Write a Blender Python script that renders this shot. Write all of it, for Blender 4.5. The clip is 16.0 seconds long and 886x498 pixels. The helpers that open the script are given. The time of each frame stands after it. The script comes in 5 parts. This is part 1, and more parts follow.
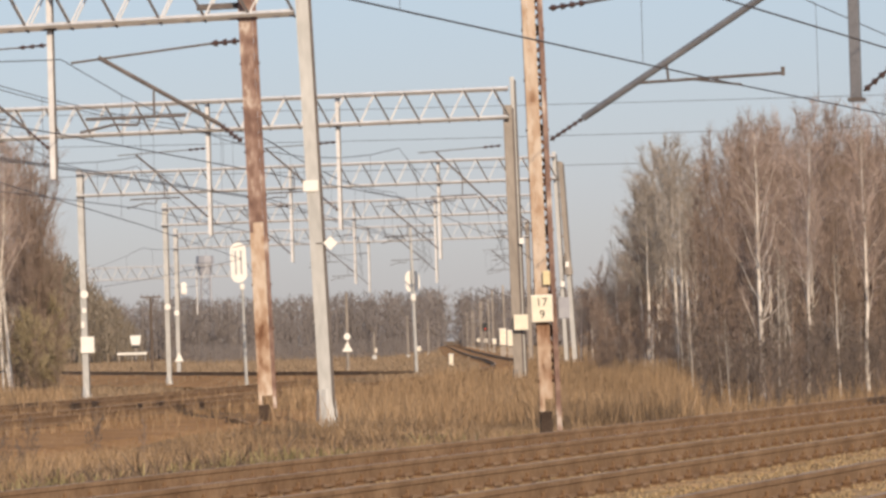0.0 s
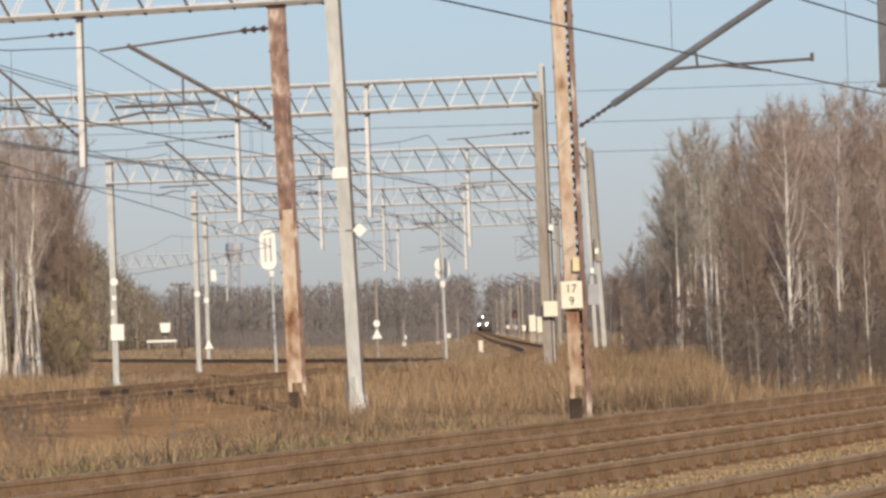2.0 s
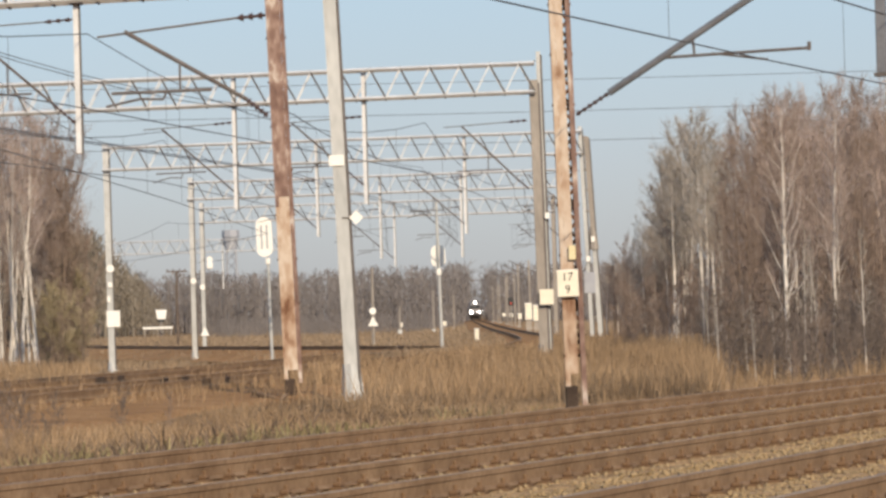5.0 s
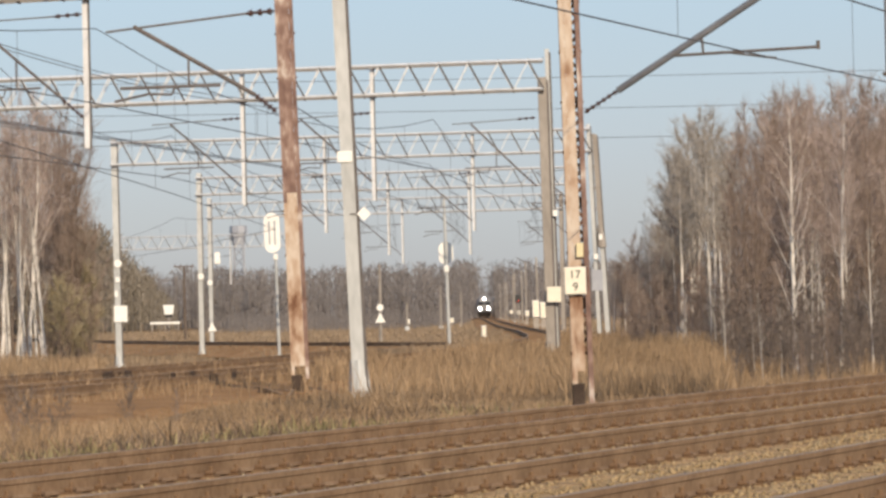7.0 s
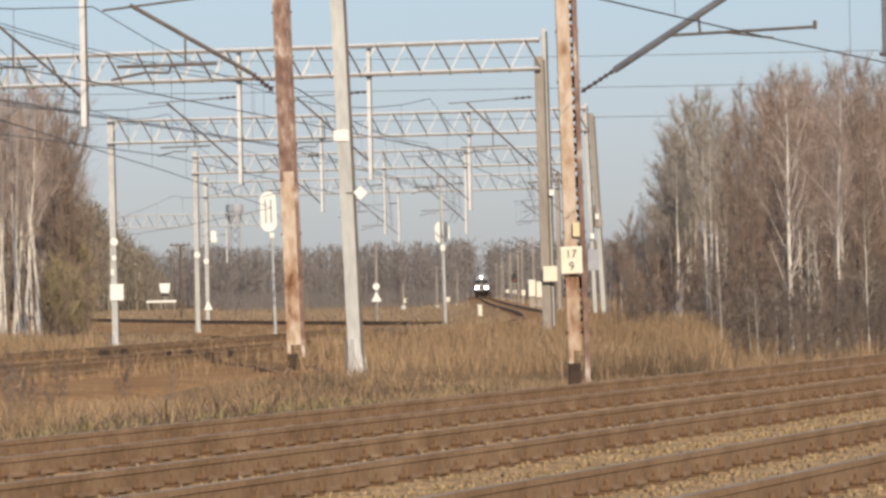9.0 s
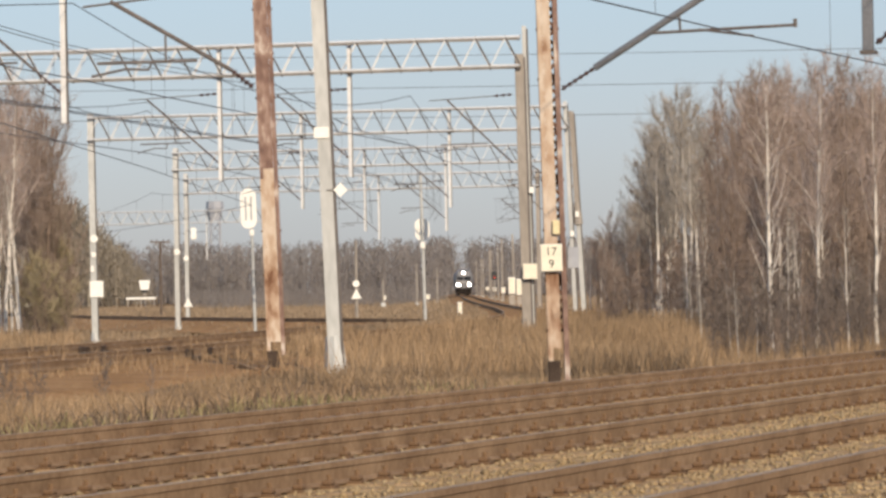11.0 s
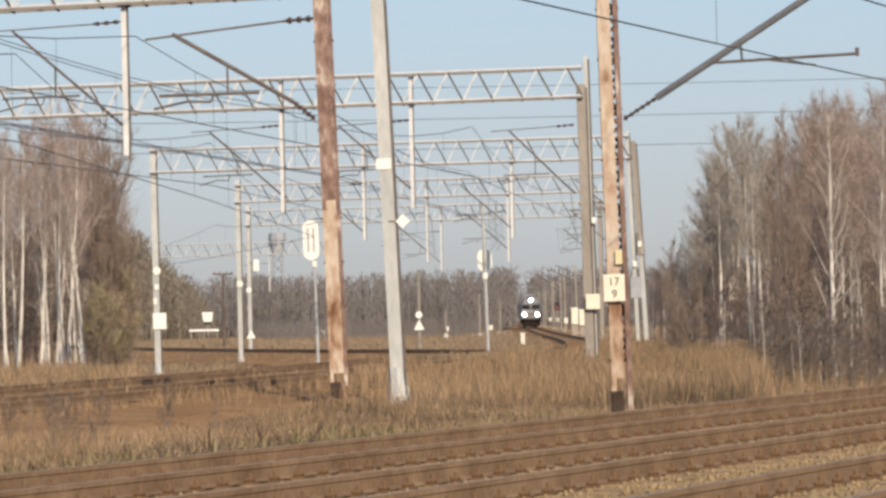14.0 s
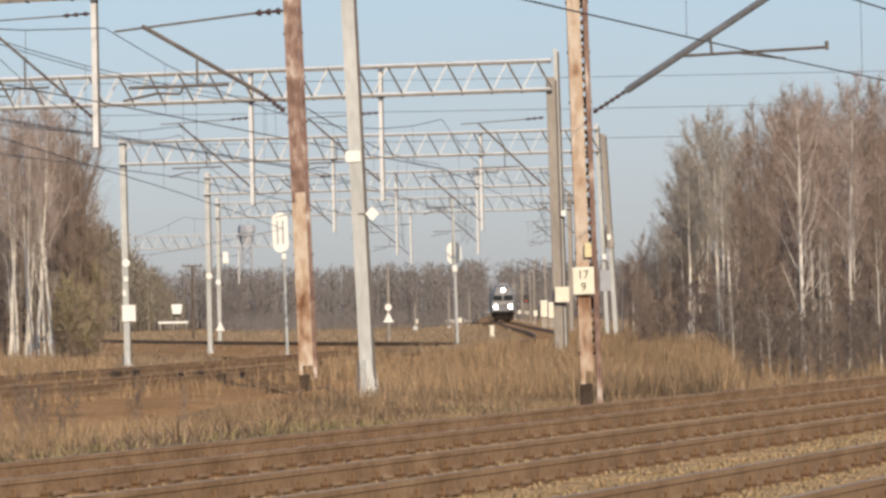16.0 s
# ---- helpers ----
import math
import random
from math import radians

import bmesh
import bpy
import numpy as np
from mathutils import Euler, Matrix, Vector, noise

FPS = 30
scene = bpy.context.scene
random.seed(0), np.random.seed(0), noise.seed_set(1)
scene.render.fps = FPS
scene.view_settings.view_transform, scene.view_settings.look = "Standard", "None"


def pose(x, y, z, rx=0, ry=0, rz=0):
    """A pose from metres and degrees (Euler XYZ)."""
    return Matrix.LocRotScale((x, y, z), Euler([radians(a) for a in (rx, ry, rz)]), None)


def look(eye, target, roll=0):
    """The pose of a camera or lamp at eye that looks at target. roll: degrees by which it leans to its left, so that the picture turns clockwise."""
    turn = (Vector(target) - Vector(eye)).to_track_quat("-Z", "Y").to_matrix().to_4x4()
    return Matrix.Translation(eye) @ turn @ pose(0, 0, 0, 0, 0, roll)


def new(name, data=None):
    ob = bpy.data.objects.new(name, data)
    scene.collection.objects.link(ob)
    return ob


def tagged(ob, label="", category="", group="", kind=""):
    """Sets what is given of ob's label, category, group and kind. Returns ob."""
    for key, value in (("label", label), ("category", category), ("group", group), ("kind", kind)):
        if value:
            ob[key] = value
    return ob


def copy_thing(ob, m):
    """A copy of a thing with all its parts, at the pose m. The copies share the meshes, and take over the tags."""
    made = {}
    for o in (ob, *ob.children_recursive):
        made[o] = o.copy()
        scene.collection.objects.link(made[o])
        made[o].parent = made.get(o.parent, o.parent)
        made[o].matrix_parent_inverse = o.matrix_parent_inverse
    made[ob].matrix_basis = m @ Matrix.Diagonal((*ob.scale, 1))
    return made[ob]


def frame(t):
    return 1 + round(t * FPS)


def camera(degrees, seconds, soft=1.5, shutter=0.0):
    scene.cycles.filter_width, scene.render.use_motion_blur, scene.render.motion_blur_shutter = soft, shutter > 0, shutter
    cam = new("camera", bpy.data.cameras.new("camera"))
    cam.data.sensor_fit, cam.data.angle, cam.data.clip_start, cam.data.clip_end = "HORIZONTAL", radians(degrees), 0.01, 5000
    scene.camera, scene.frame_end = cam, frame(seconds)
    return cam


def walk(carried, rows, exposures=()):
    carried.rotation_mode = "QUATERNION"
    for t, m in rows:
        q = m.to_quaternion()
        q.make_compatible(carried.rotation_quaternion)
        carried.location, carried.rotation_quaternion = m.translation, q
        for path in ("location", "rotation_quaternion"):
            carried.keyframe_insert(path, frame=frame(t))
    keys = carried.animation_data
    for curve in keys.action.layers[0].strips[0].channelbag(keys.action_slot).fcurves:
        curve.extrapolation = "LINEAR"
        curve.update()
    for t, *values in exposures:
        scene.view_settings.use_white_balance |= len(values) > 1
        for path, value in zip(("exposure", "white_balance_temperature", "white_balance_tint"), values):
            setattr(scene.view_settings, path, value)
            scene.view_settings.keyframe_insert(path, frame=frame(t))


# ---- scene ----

# ---------------------------------------------------------------- camera
cam = camera(11.7, 16.0, soft=2.9)
EYE = (0.0, 0.0, 1.2)
# seconds, yaw, pitch, lean in degrees: a long lens held by hand
SWAY = [(0, -0.5473, 1.2040, 1.698), (0.5, -0.5731, 1.2059, 1.639), (1, -0.4793, 1.0858, 1.655), (1.5, -0.2773, 1.0265, 1.697),
        (2, -0.1550, 1.0418, 1.824), (2.5, -0.1402, 1.0418, 1.846), (3, -0.2870, 1.0409, 1.690), (3.5, -0.4232, 1.0050, 1.706),
        (4, -0.3876, 0.9651, 1.664), (4.5, -0.2535, 0.9069, 1.697), (7, -0.1104, 0.8376, 1.292), (7.5, -0.0865, 0.7807, 1.242),
        (8, -0.0322, 0.6439, 1.166), (8.5, -0.0682, 0.5454, 1.135), (9, -0.1615, 0.5603, 1.153), (11.5, -0.4428, 0.4842, 1.038),
        (12, -0.3126, 0.4276, 1.068), (12.5, -0.0711, 0.8113, 1.070), (13, 0.1538, 1.0460, 1.272), (13.5, 0.3307, 1.0305, 1.243),
        (14, 0.4043, 0.9453, 1.306), (14.5, 0.3755, 0.8740, 1.298), (15, 0.2284, 0.7981, 1.173), (15.5, 0.0661, 0.8034, 1.230),
        (16, -0.0031, 0.8388, 1.198)]
walk(cam, [(t, pose(*EYE, 90 + pitch, lean, yaw)) for t, yaw, pitch, lean in SWAY],
     [(0.0, -0.03, 6850, 15), (0.5, -0.03, 6800, 14), (1.5, -0.06, 6550, 10), (3.0, -0.07, 6460, 10), (4.5, -0.03, 6480, 10), (7.0, 0.0, 6500, 10), (11.5, 0.0, 6500, 10), (12.5, -0.11, 6400, 10), (13.0, -0.09, 6380, 10), (13.5, -0.02, 6420, 10), (14.5, 0.0, 6480, 10), (16.0, -0.03, 6480, 10)])

# ---------------------------------------------------------------- light
SUN_ELEVATION, SUN_AZIMUTH = 27.0, 161.0        # azimuth clockwise from +y: low sun behind the camera, to its right
world = bpy.data.worlds.new("world")
scene.world = world
world.use_nodes = True
wn = world.node_tree.nodes
sky = wn.new("ShaderNodeTexSky")
sky.sky_type, sky.sun_disc = "NISHITA", False
sky.sun_elevation, sky.sun_rotation = radians(SUN_ELEVATION), radians(SUN_AZIMUTH)
sky.air_density, sky.dust_density, sky.ozone_density = 1.0, 0.6, 3.0
wn["Background"].inputs["Strength"].default_value = 0.05
# thin high haze over the clear sky: milky grey-lilac at the horizon, pale blue above
where, split, veil, blend, total = (wn.new(k) for k in ("ShaderNodeTexCoord", "ShaderNodeSeparateXYZ", "ShaderNodeValToRGB", "ShaderNodeBackground", "ShaderNodeAddShader"))
wl = world.node_tree.links
wl.new(sky.outputs["Color"], wn["Background"].inputs["Color"])
wl.new(where.outputs["Generated"], split.inputs["Vector"])
wl.new(split.outputs["Z"], veil.inputs["Fac"])
stops = veil.color_ramp.elements
stops[0].position, stops[0].color = 0.0, (0.226, 0.230, 0.303, 1)
stops[1].position, stops[1].color = 0.9, (0.20, 0.32, 0.55, 1)
for at, colour in ((0.035, (0.256, 0.272, 0.376)), (0.085, (0.292, 0.357, 0.456)), (0.3, (0.32, 0.41, 0.53))):
    e = stops.new(at)
    e.color = (*colour, 1)
blend.inputs["Strength"].default_value = 0.89
wl.new(veil.outputs["Color"], blend.inputs["Color"])
wl.new(wn["Background"].outputs["Background"], total.inputs[0])
wl.new(blend.outputs["Background"], total.inputs[1])
wl.new(total.outputs["Shader"], wn["World Output"].inputs["Surface"])
sun_data = bpy.data.lights.new("sun", "SUN")
sun_data.energy, sun_data.angle, sun_data.color = 4.8, radians(0.6), (1.0, 0.83, 0.62)
sun = new("sun", sun_data)
sa, se = radians(SUN_AZIMUTH), radians(SUN_ELEVATION)
sun_way = Vector((math.sin(sa) * math.cos(se), math.cos(sa) * math.cos(se), math.sin(se)))
sun.matrix_world = look(sun_way * 50, (0, 0, 0))


# ---------------------------------------------------------------- materials
def material(name, stops, scale=3.0, rough=0.8, metal=0.0, fine=0.0, bump=0.0, stretch=(1, 1, 1), random_tint=0.0, island=False):
    """A noisy surface: a colour ramp over noise at two sizes, optional relief and a tint for each piece."""
    m = bpy.data.materials.new(name)
    m.use_nodes = True
    n, l = m.node_tree.nodes, m.node_tree.links
    b = n["Principled BSDF"]
    b.inputs["Roughness"].default_value, b.inputs["Metallic"].default_value = rough, metal
    if rough >= 0.75:
        b.inputs["Specular IOR Level"].default_value = 0.06     # dusty, porous surfaces
    co, mp = n.new("ShaderNodeTexCoord"), n.new("ShaderNodeMapping")
    mp.inputs["Scale"].default_value = stretch
    l.new(co.outputs["Object"], mp.inputs["Vector"])
    big, small, mix = n.new("ShaderNodeTexNoise"), n.new("ShaderNodeTexNoise"), n.new("ShaderNodeMix")
    big.inputs["Scale"].default_value, big.inputs["Detail"].default_value = scale, 4.0
    small.inputs["Scale"].default_value, small.inputs["Detail"].default_value = fine or scale * 9, 3.0
    for x in (big, small):
        l.new(mp.outputs["Vector"], x.inputs["Vector"])
    mix.inputs["Factor"].default_value = 0.4
    l.new(big.outputs["Fac"], mix.inputs["A"])
    l.new(small.outputs["Fac"], mix.inputs["B"])
    ramp = n.new("ShaderNodeValToRGB")
    els = ramp.color_ramp.elements
    while len(els) < len(stops):
        els.new(0.5)
    for e, (p, c) in zip(els, stops):
        e.position, e.color = p, (*c, 1)
    l.new(mix.outputs["Result"], ramp.inputs["Fac"])
    out = ramp.outputs["Color"]
    if random_tint:
        hsv, rnd, mr = n.new("ShaderNodeHueSaturation"), None, n.new("ShaderNodeMapRange")
        if island:
            rnd = n.new("ShaderNodeNewGeometry").outputs["Random Per Island"]
        else:
            rnd = n.new("ShaderNodeObjectInfo").outputs["Random"]
        mr.inputs["To Min"].default_value, mr.inputs["To Max"].default_value = 1 - random_tint, 1 + random_tint
        l.new(rnd, mr.inputs["Value"])
        l.new(mr.outputs["Result"], hsv.inputs["Value"])
        l.new(out, hsv.inputs["Color"])
        out = hsv.outputs["Color"]
    l.new(out, b.inputs["Base Color"])
    if bump:
        bp = n.new("ShaderNodeBump")
        bp.inputs["Strength"].default_value, bp.inputs["Distance"].default_value = bump, 0.05
        l.new(mix.outputs["Result"], bp.inputs["Height"])
        l.new(bp.outputs["Normal"], b.inputs["Normal"])
    return m


def glowing(name, colour, strength):
    m = bpy.data.materials.new(name)
    m.use_nodes = True
    b = m.node_tree.nodes["Principled BSDF"]
    b.inputs["Base Color"].default_value = (*colour, 1)
    b.inputs["Emission Color"].default_value, b.inputs["Emission Strength"].default_value = (*colour, 1), strength
    return m


M = {
    "ground": material("dry_ground", [(0.3, (0.12, 0.072, 0.038)), (0.5, (0.22, 0.14, 0.072)), (0.7, (0.29, 0.195, 0.105))], 0.12, 0.95, fine=3.0, bump=0.1),
    "ballast": material("ballast", [(0.3, (0.17, 0.10, 0.05)), (0.5, (0.34, 0.22, 0.105)), (0.7, (0.52, 0.37, 0.19))], 1.2, 0.95, fine=22, bump=0.15),
    "redballast": material("red_stained_ballast", [(0.3, (0.19, 0.092, 0.045)), (0.5, (0.33, 0.18, 0.09)), (0.7, (0.45, 0.28, 0.15))], 1.2, 0.95, fine=22, bump=0.15),
    "earth": material("overgrown_earth", [(0.3, (0.16, 0.082, 0.036)), (0.5, (0.30, 0.165, 0.072)), (0.7, (0.39, 0.235, 0.115))], 0.9, 0.95, fine=12, bump=0.3),
    "stone": material("ballast_stone", [(0.3, (0.22, 0.15, 0.078)), (0.6, (0.36, 0.265, 0.15))], 3, 0.95, random_tint=0.18, island=True),
    "rail": material("rusty_rail", [(0.3, (0.145, 0.09, 0.053)), (0.55, (0.245, 0.163, 0.10)), (0.75, (0.34, 0.24, 0.152))], 1.4, 0.75, fine=16, bump=0.2),
    "railtop": material("worn_rail_head", [(0.3, (0.22, 0.155, 0.11)), (0.7, (0.36, 0.28, 0.21))], 1.0, 0.8),
    "sleeper": material("concrete_sleeper", [(0.3, (0.19, 0.12, 0.065)), (0.7, (0.36, 0.25, 0.145))], 2.5, 0.9, bump=0.3, random_tint=0.2),
    "clip": material("fastening_steel", [(0.3, (0.12, 0.072, 0.042)), (0.7, (0.23, 0.145, 0.085))], 8, 0.8, 0.1),
    "rust": material("peeling_rusty_paint", [(0.33, (0.14, 0.068, 0.04)), (0.40, (0.27, 0.165, 0.107)), (0.47, (0.42, 0.305, 0.22)), (0.58, (0.55, 0.465, 0.38))], 2.0, 0.75, fine=7, bump=0.3, stretch=(1, 1, 0.45)),
    "oldrust": material("brown_rust_with_paint_scraps", [(0.36, (0.11, 0.07, 0.058)), (0.50, (0.21, 0.135, 0.11)), (0.57, (0.31, 0.22, 0.18)), (0.64, (0.54, 0.47, 0.41))], 1.7, 0.8, fine=8, bump=0.3, stretch=(1, 1, 0.45)),
    "darkrust": material("dark_rust", [(0.3, (0.05, 0.028, 0.02)), (0.7, (0.15, 0.08, 0.05))], 3, 0.8, fine=20),
    "darkfoot": material("dark_mast_foot", [(0.3, (0.03, 0.022, 0.018)), (0.7, (0.09, 0.065, 0.05))], 3, 0.85),
    "mast": material("weathered_grey_mast", [(0.3, (0.32, 0.325, 0.315)), (0.6, (0.50, 0.505, 0.49)), (0.75, (0.60, 0.60, 0.585))], 1.2, 0.6, fine=9, bump=0.1, stretch=(1, 1, 0.3)),
    "darkmast": material("dull_brown_grey_mast", [(0.3, (0.20, 0.175, 0.15)), (0.7, (0.36, 0.32, 0.275))], 1.2, 0.7, fine=9, stretch=(1, 1, 0.3)),
    "galv": material("galvanised_steel", [(0.3, (0.48, 0.48, 0.475)), (0.7, (0.68, 0.68, 0.675))], 1.5, 0.5, 0.15, fine=10),
    "tube": material("grey_bracket_tube", [(0.3, (0.095, 0.10, 0.112)), (0.7, (0.185, 0.19, 0.205))], 2, 0.6),
    "darktube": material("weathered_dark_tube_and_shade", [(0.3, (0.085, 0.075, 0.07)), (0.7, (0.18, 0.16, 0.15))], 3, 0.75),
    "wire": material("oxidised_wire", [(0.3, (0.05, 0.048, 0.05)), (0.7, (0.11, 0.105, 0.105))], 2, 0.6, 0.3),
    # grey paled and blued so the far tower carries haze in its colour
    "steelgrey": material("haze_paled_grey_steel", [(0.3, (0.27, 0.28, 0.31)), (0.7, (0.38, 0.39, 0.42))], 1, 0.7),
    "thin": material("slender_brown_bark", [(0.3, (0.14, 0.10, 0.078)), (0.7, (0.29, 0.22, 0.17))], 2, 0.9, random_tint=0.25),
    "olive": material("faded_olive_leaves", [(0.3, (0.21, 0.175, 0.11)), (0.7, (0.38, 0.315, 0.20))], 0.5, 0.9, random_tint=0.35, island=True),
    "insulator": material("brown_porcelain", [(0.3, (0.035, 0.022, 0.02)), (0.7, (0.10, 0.06, 0.05))], 5, 0.3),
    "white": material("white_enamel", [(0.3, (0.70, 0.68, 0.62)), (0.7, (0.86, 0.85, 0.80))], 3, 0.5),
    "cream": material("cream_enamel", [(0.3, (0.66, 0.60, 0.47)), (0.7, (0.82, 0.76, 0.62))], 4, 0.55),
    "yellow": material("pale_yellow_enamel", [(0.3, (0.55, 0.46, 0.26)), (0.7, (0.72, 0.62, 0.38))], 4, 0.55),
    "black": material("black_paint", [(0.3, (0.012, 0.012, 0.012)), (0.7, (0.03, 0.03, 0.03))], 4, 0.6),
    "grass": material("dry_grass", [(0.3, (0.185, 0.125, 0.076)), (0.55, (0.315, 0.22, 0.134)), (0.75, (0.42, 0.315, 0.207))], 0.35, 0.9, fine=2.5, random_tint=0.28, island=True),
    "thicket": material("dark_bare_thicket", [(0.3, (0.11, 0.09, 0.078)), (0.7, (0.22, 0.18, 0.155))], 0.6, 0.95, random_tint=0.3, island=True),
    "fieldgrass": material("bleached_field_grass", [(0.3, (0.18, 0.13, 0.085)), (0.7, (0.34, 0.26, 0.18))], 0.2, 0.9, random_tint=0.25, island=True),
    "greengrass": material("faded_green_grass", [(0.3, (0.16, 0.14, 0.07)), (0.7, (0.30, 0.25, 0.13))], 0.5, 0.9, random_tint=0.35, island=True),
    "scrub": material("dark_weeds", [(0.3, (0.085, 0.062, 0.045)), (0.7, (0.19, 0.14, 0.10))], 0.7, 0.95, random_tint=0.4, island=True),
    "birch": material("birch_bark", [(0.33, (0.10, 0.085, 0.07)), (0.40, (0.46, 0.42, 0.37)), (0.65, (0.76, 0.71, 0.64))], 1.6, 0.8, fine=5, stretch=(1, 1, 0.5), random_tint=0.15),
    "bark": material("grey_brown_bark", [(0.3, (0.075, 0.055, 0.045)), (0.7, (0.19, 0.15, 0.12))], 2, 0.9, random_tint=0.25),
    "twig": material("bare_reddish_twigs", [(0.3, (0.17, 0.125, 0.10)), (0.7, (0.34, 0.265, 0.215))], 0.5, 0.9, random_tint=0.3, island=True),
    "birchtwig": material("fine_birch_twigs", [(0.3, (0.26, 0.20, 0.175)), (0.7, (0.46, 0.375, 0.33))], 0.5, 0.9, random_tint=0.3, island=True),
    "greytwig": material("bare_grey_twigs", [(0.3, (0.225, 0.20, 0.172)), (0.7, (0.40, 0.36, 0.315))], 0.5, 0.9, random_tint=0.3, island=True),
    "farwood": material("far_bare_woodland", [(0.3, (0.14, 0.127, 0.12)), (0.7, (0.235, 0.21, 0.198))], 0.08, 0.95, random_tint=0.14, island=True),
    "conifer": material("dull_evergreen", [(0.3, (0.145, 0.125, 0.10)), (0.7, (0.255, 0.22, 0.172))], 0.2, 0.95, random_tint=0.35, island=True),
    # dark train paint, lightened to put distance haze into the colour
    "loco": material("haze_lightened_dark_paint", [(0.3, (0.10, 0.097, 0.10)), (0.7, (0.165, 0.158, 0.16))], 0.8, 0.45),
    "locolight": material("dusty_grey_paint", [(0.3, (0.20, 0.19, 0.185)), (0.7, (0.30, 0.285, 0.275))], 0.8, 0.5),
    "glass": material("dark_glazing", [(0.3, (0.012, 0.014, 0.018)), (0.7, (0.025, 0.028, 0.035))], 1, 0.08),
    "under": material("brake_dust_black", [(0.3, (0.012, 0.010, 0.009)), (0.7, (0.035, 0.028, 0.024))], 2, 0.8),
    "tyre": material("tyre_rubber", [(0.3, (0.012, 0.012, 0.012)), (0.7, (0.03, 0.03, 0.03))], 4, 0.85),
    "road": material("asphalt", [(0.3, (0.04, 0.04, 0.04)), (0.7, (0.065, 0.063, 0.06))], 1, 0.9),
    "lamp": glowing("headlamp_glow", (1.0, 0.95, 0.86), 40.0),
    "carlamp": glowing("car_lamp_glow", (1.0, 0.95, 0.88), 4.0),
    "red": glowing("red_signal_glow", (0.8, 0.06, 0.03), 0.5),
}


# ---------------------------------------------------------------- building helpers
def mesh_object(name, bm, mat, parent=None, label="", smooth=False):
    me = bpy.data.meshes.new(name)
    bm.to_mesh(me)
    bm.free()
    for p in me.polygons:
        p.use_smooth = smooth
    me.materials.append(M[mat])
    ob = new(name, me)
    if parent is not None:
        ob.parent = parent
    if label:
        ob["label"] = label
    return ob


def part(name, bm, mat, parent, label="", smooth=False):
    return mesh_object(name, bm, mat, parent, label, smooth)


def piece(name, me, m, parent, label=""):
    """An object of its own on a shared mesh."""
    ob = new(name, me)
    ob.parent, ob.matrix_basis = parent, m
    if label:
        ob["label"] = label
    return ob


def empty(name, m, label, category, group="", kind=""):
    ob = new(name)
    ob.empty_display_size = 0.3
    ob.matrix_basis = m
    return tagged(ob, label, category, group, kind)


def box(bm, x0, x1, y0, y1, z0, z1, bevel=0.0):
    vs = bmesh.ops.create_cube(bm, size=1.0, matrix=Matrix.LocRotScale(((x0 + x1) / 2, (y0 + y1) / 2, (z0 + z1) / 2), None, (x1 - x0, y1 - y0, z1 - z0)))["verts"]
    if bevel:
        es = list({e for v in vs for e in v.link_edges})
        bmesh.ops.bevel(bm, geom=es, offset=bevel, segments=1, affect="EDGES")
    return bm


def rod(bm, a, b, r0, r1=None, sides=6):
    a, b = Vector(a), Vector(b)
    r1 = r0 if r1 is None else r1
    q = (b - a).to_track_quat("Z", "Y")
    rings = []
    for p, r in ((a, r0), (b, r1)):
        rings.append([bm.verts.new(p + q @ Vector((r * math.cos(k * math.tau / sides), r * math.sin(k * math.tau / sides), 0))) for k in range(sides)])
    for k in range(sides):
        bm.faces.new((rings[0][k], rings[0][(k + 1) % sides], rings[1][(k + 1) % sides], rings[1][k]))
    bm.faces.new(rings[0][::-1])
    bm.faces.new(rings[1])
    return bm


def pipe(points, r, sides=5):
    """One unbroken tube through the points."""
    bm = bmesh.new()
    points = [Vector(p) for p in points]
    rings = []
    for k, p in enumerate(points):
        way = points[min(k + 1, len(points) - 1)] - points[max(k - 1, 0)]
        q = way.to_track_quat("Z", "Y")
        rings.append([bm.verts.new(p + q @ Vector((r * math.cos(i * math.tau / sides), r * math.sin(i * math.tau / sides), 0))) for i in range(sides)])
    for a, b in zip(rings, rings[1:]):
        for i in range(sides):
            bm.faces.new((a[i], a[(i + 1) % sides], b[(i + 1) % sides], b[i]))
    bm.faces.new(rings[0][::-1])
    bm.faces.new(rings[-1])
    return bm


def section(outline, z0, z1):
    """An upright bar with the given outline."""
    bm = bmesh.new()
    a = [bm.verts.new((x, y, z0)) for x, y in outline]
    b = [bm.verts.new((x, y, z1)) for x, y in outline]
    bm.faces.new(a[::-1])
    bm.faces.new(b)
    for k in range(len(a)):
        bm.faces.new((a[k], a[(k + 1) % len(a)], b[(k + 1) % len(a)], b[k]))
    bmesh.ops.recalc_face_normals(bm, faces=bm.faces)
    return bm


def beaded(a, b, r, beads=5):
    """A string of insulator sheds on a rod."""
    bm = rod(bmesh.new(), a, b, r * 0.45, sides=6)
    a, b = Vector(a), Vector(b)
    for k in range(beads):
        p, q = a.lerp(b, (k + 0.3) / beads), a.lerp(b, (k + 0.75) / beads)
        rod(bm, p, q, r, r * 0.7, 8)
    return bm


def disc(x, y, z, r, thick=0.02, sides=20):
    return rod(bmesh.new(), (x, y + thick / 2, z), (x, y - thick / 2, z), r, r, sides)


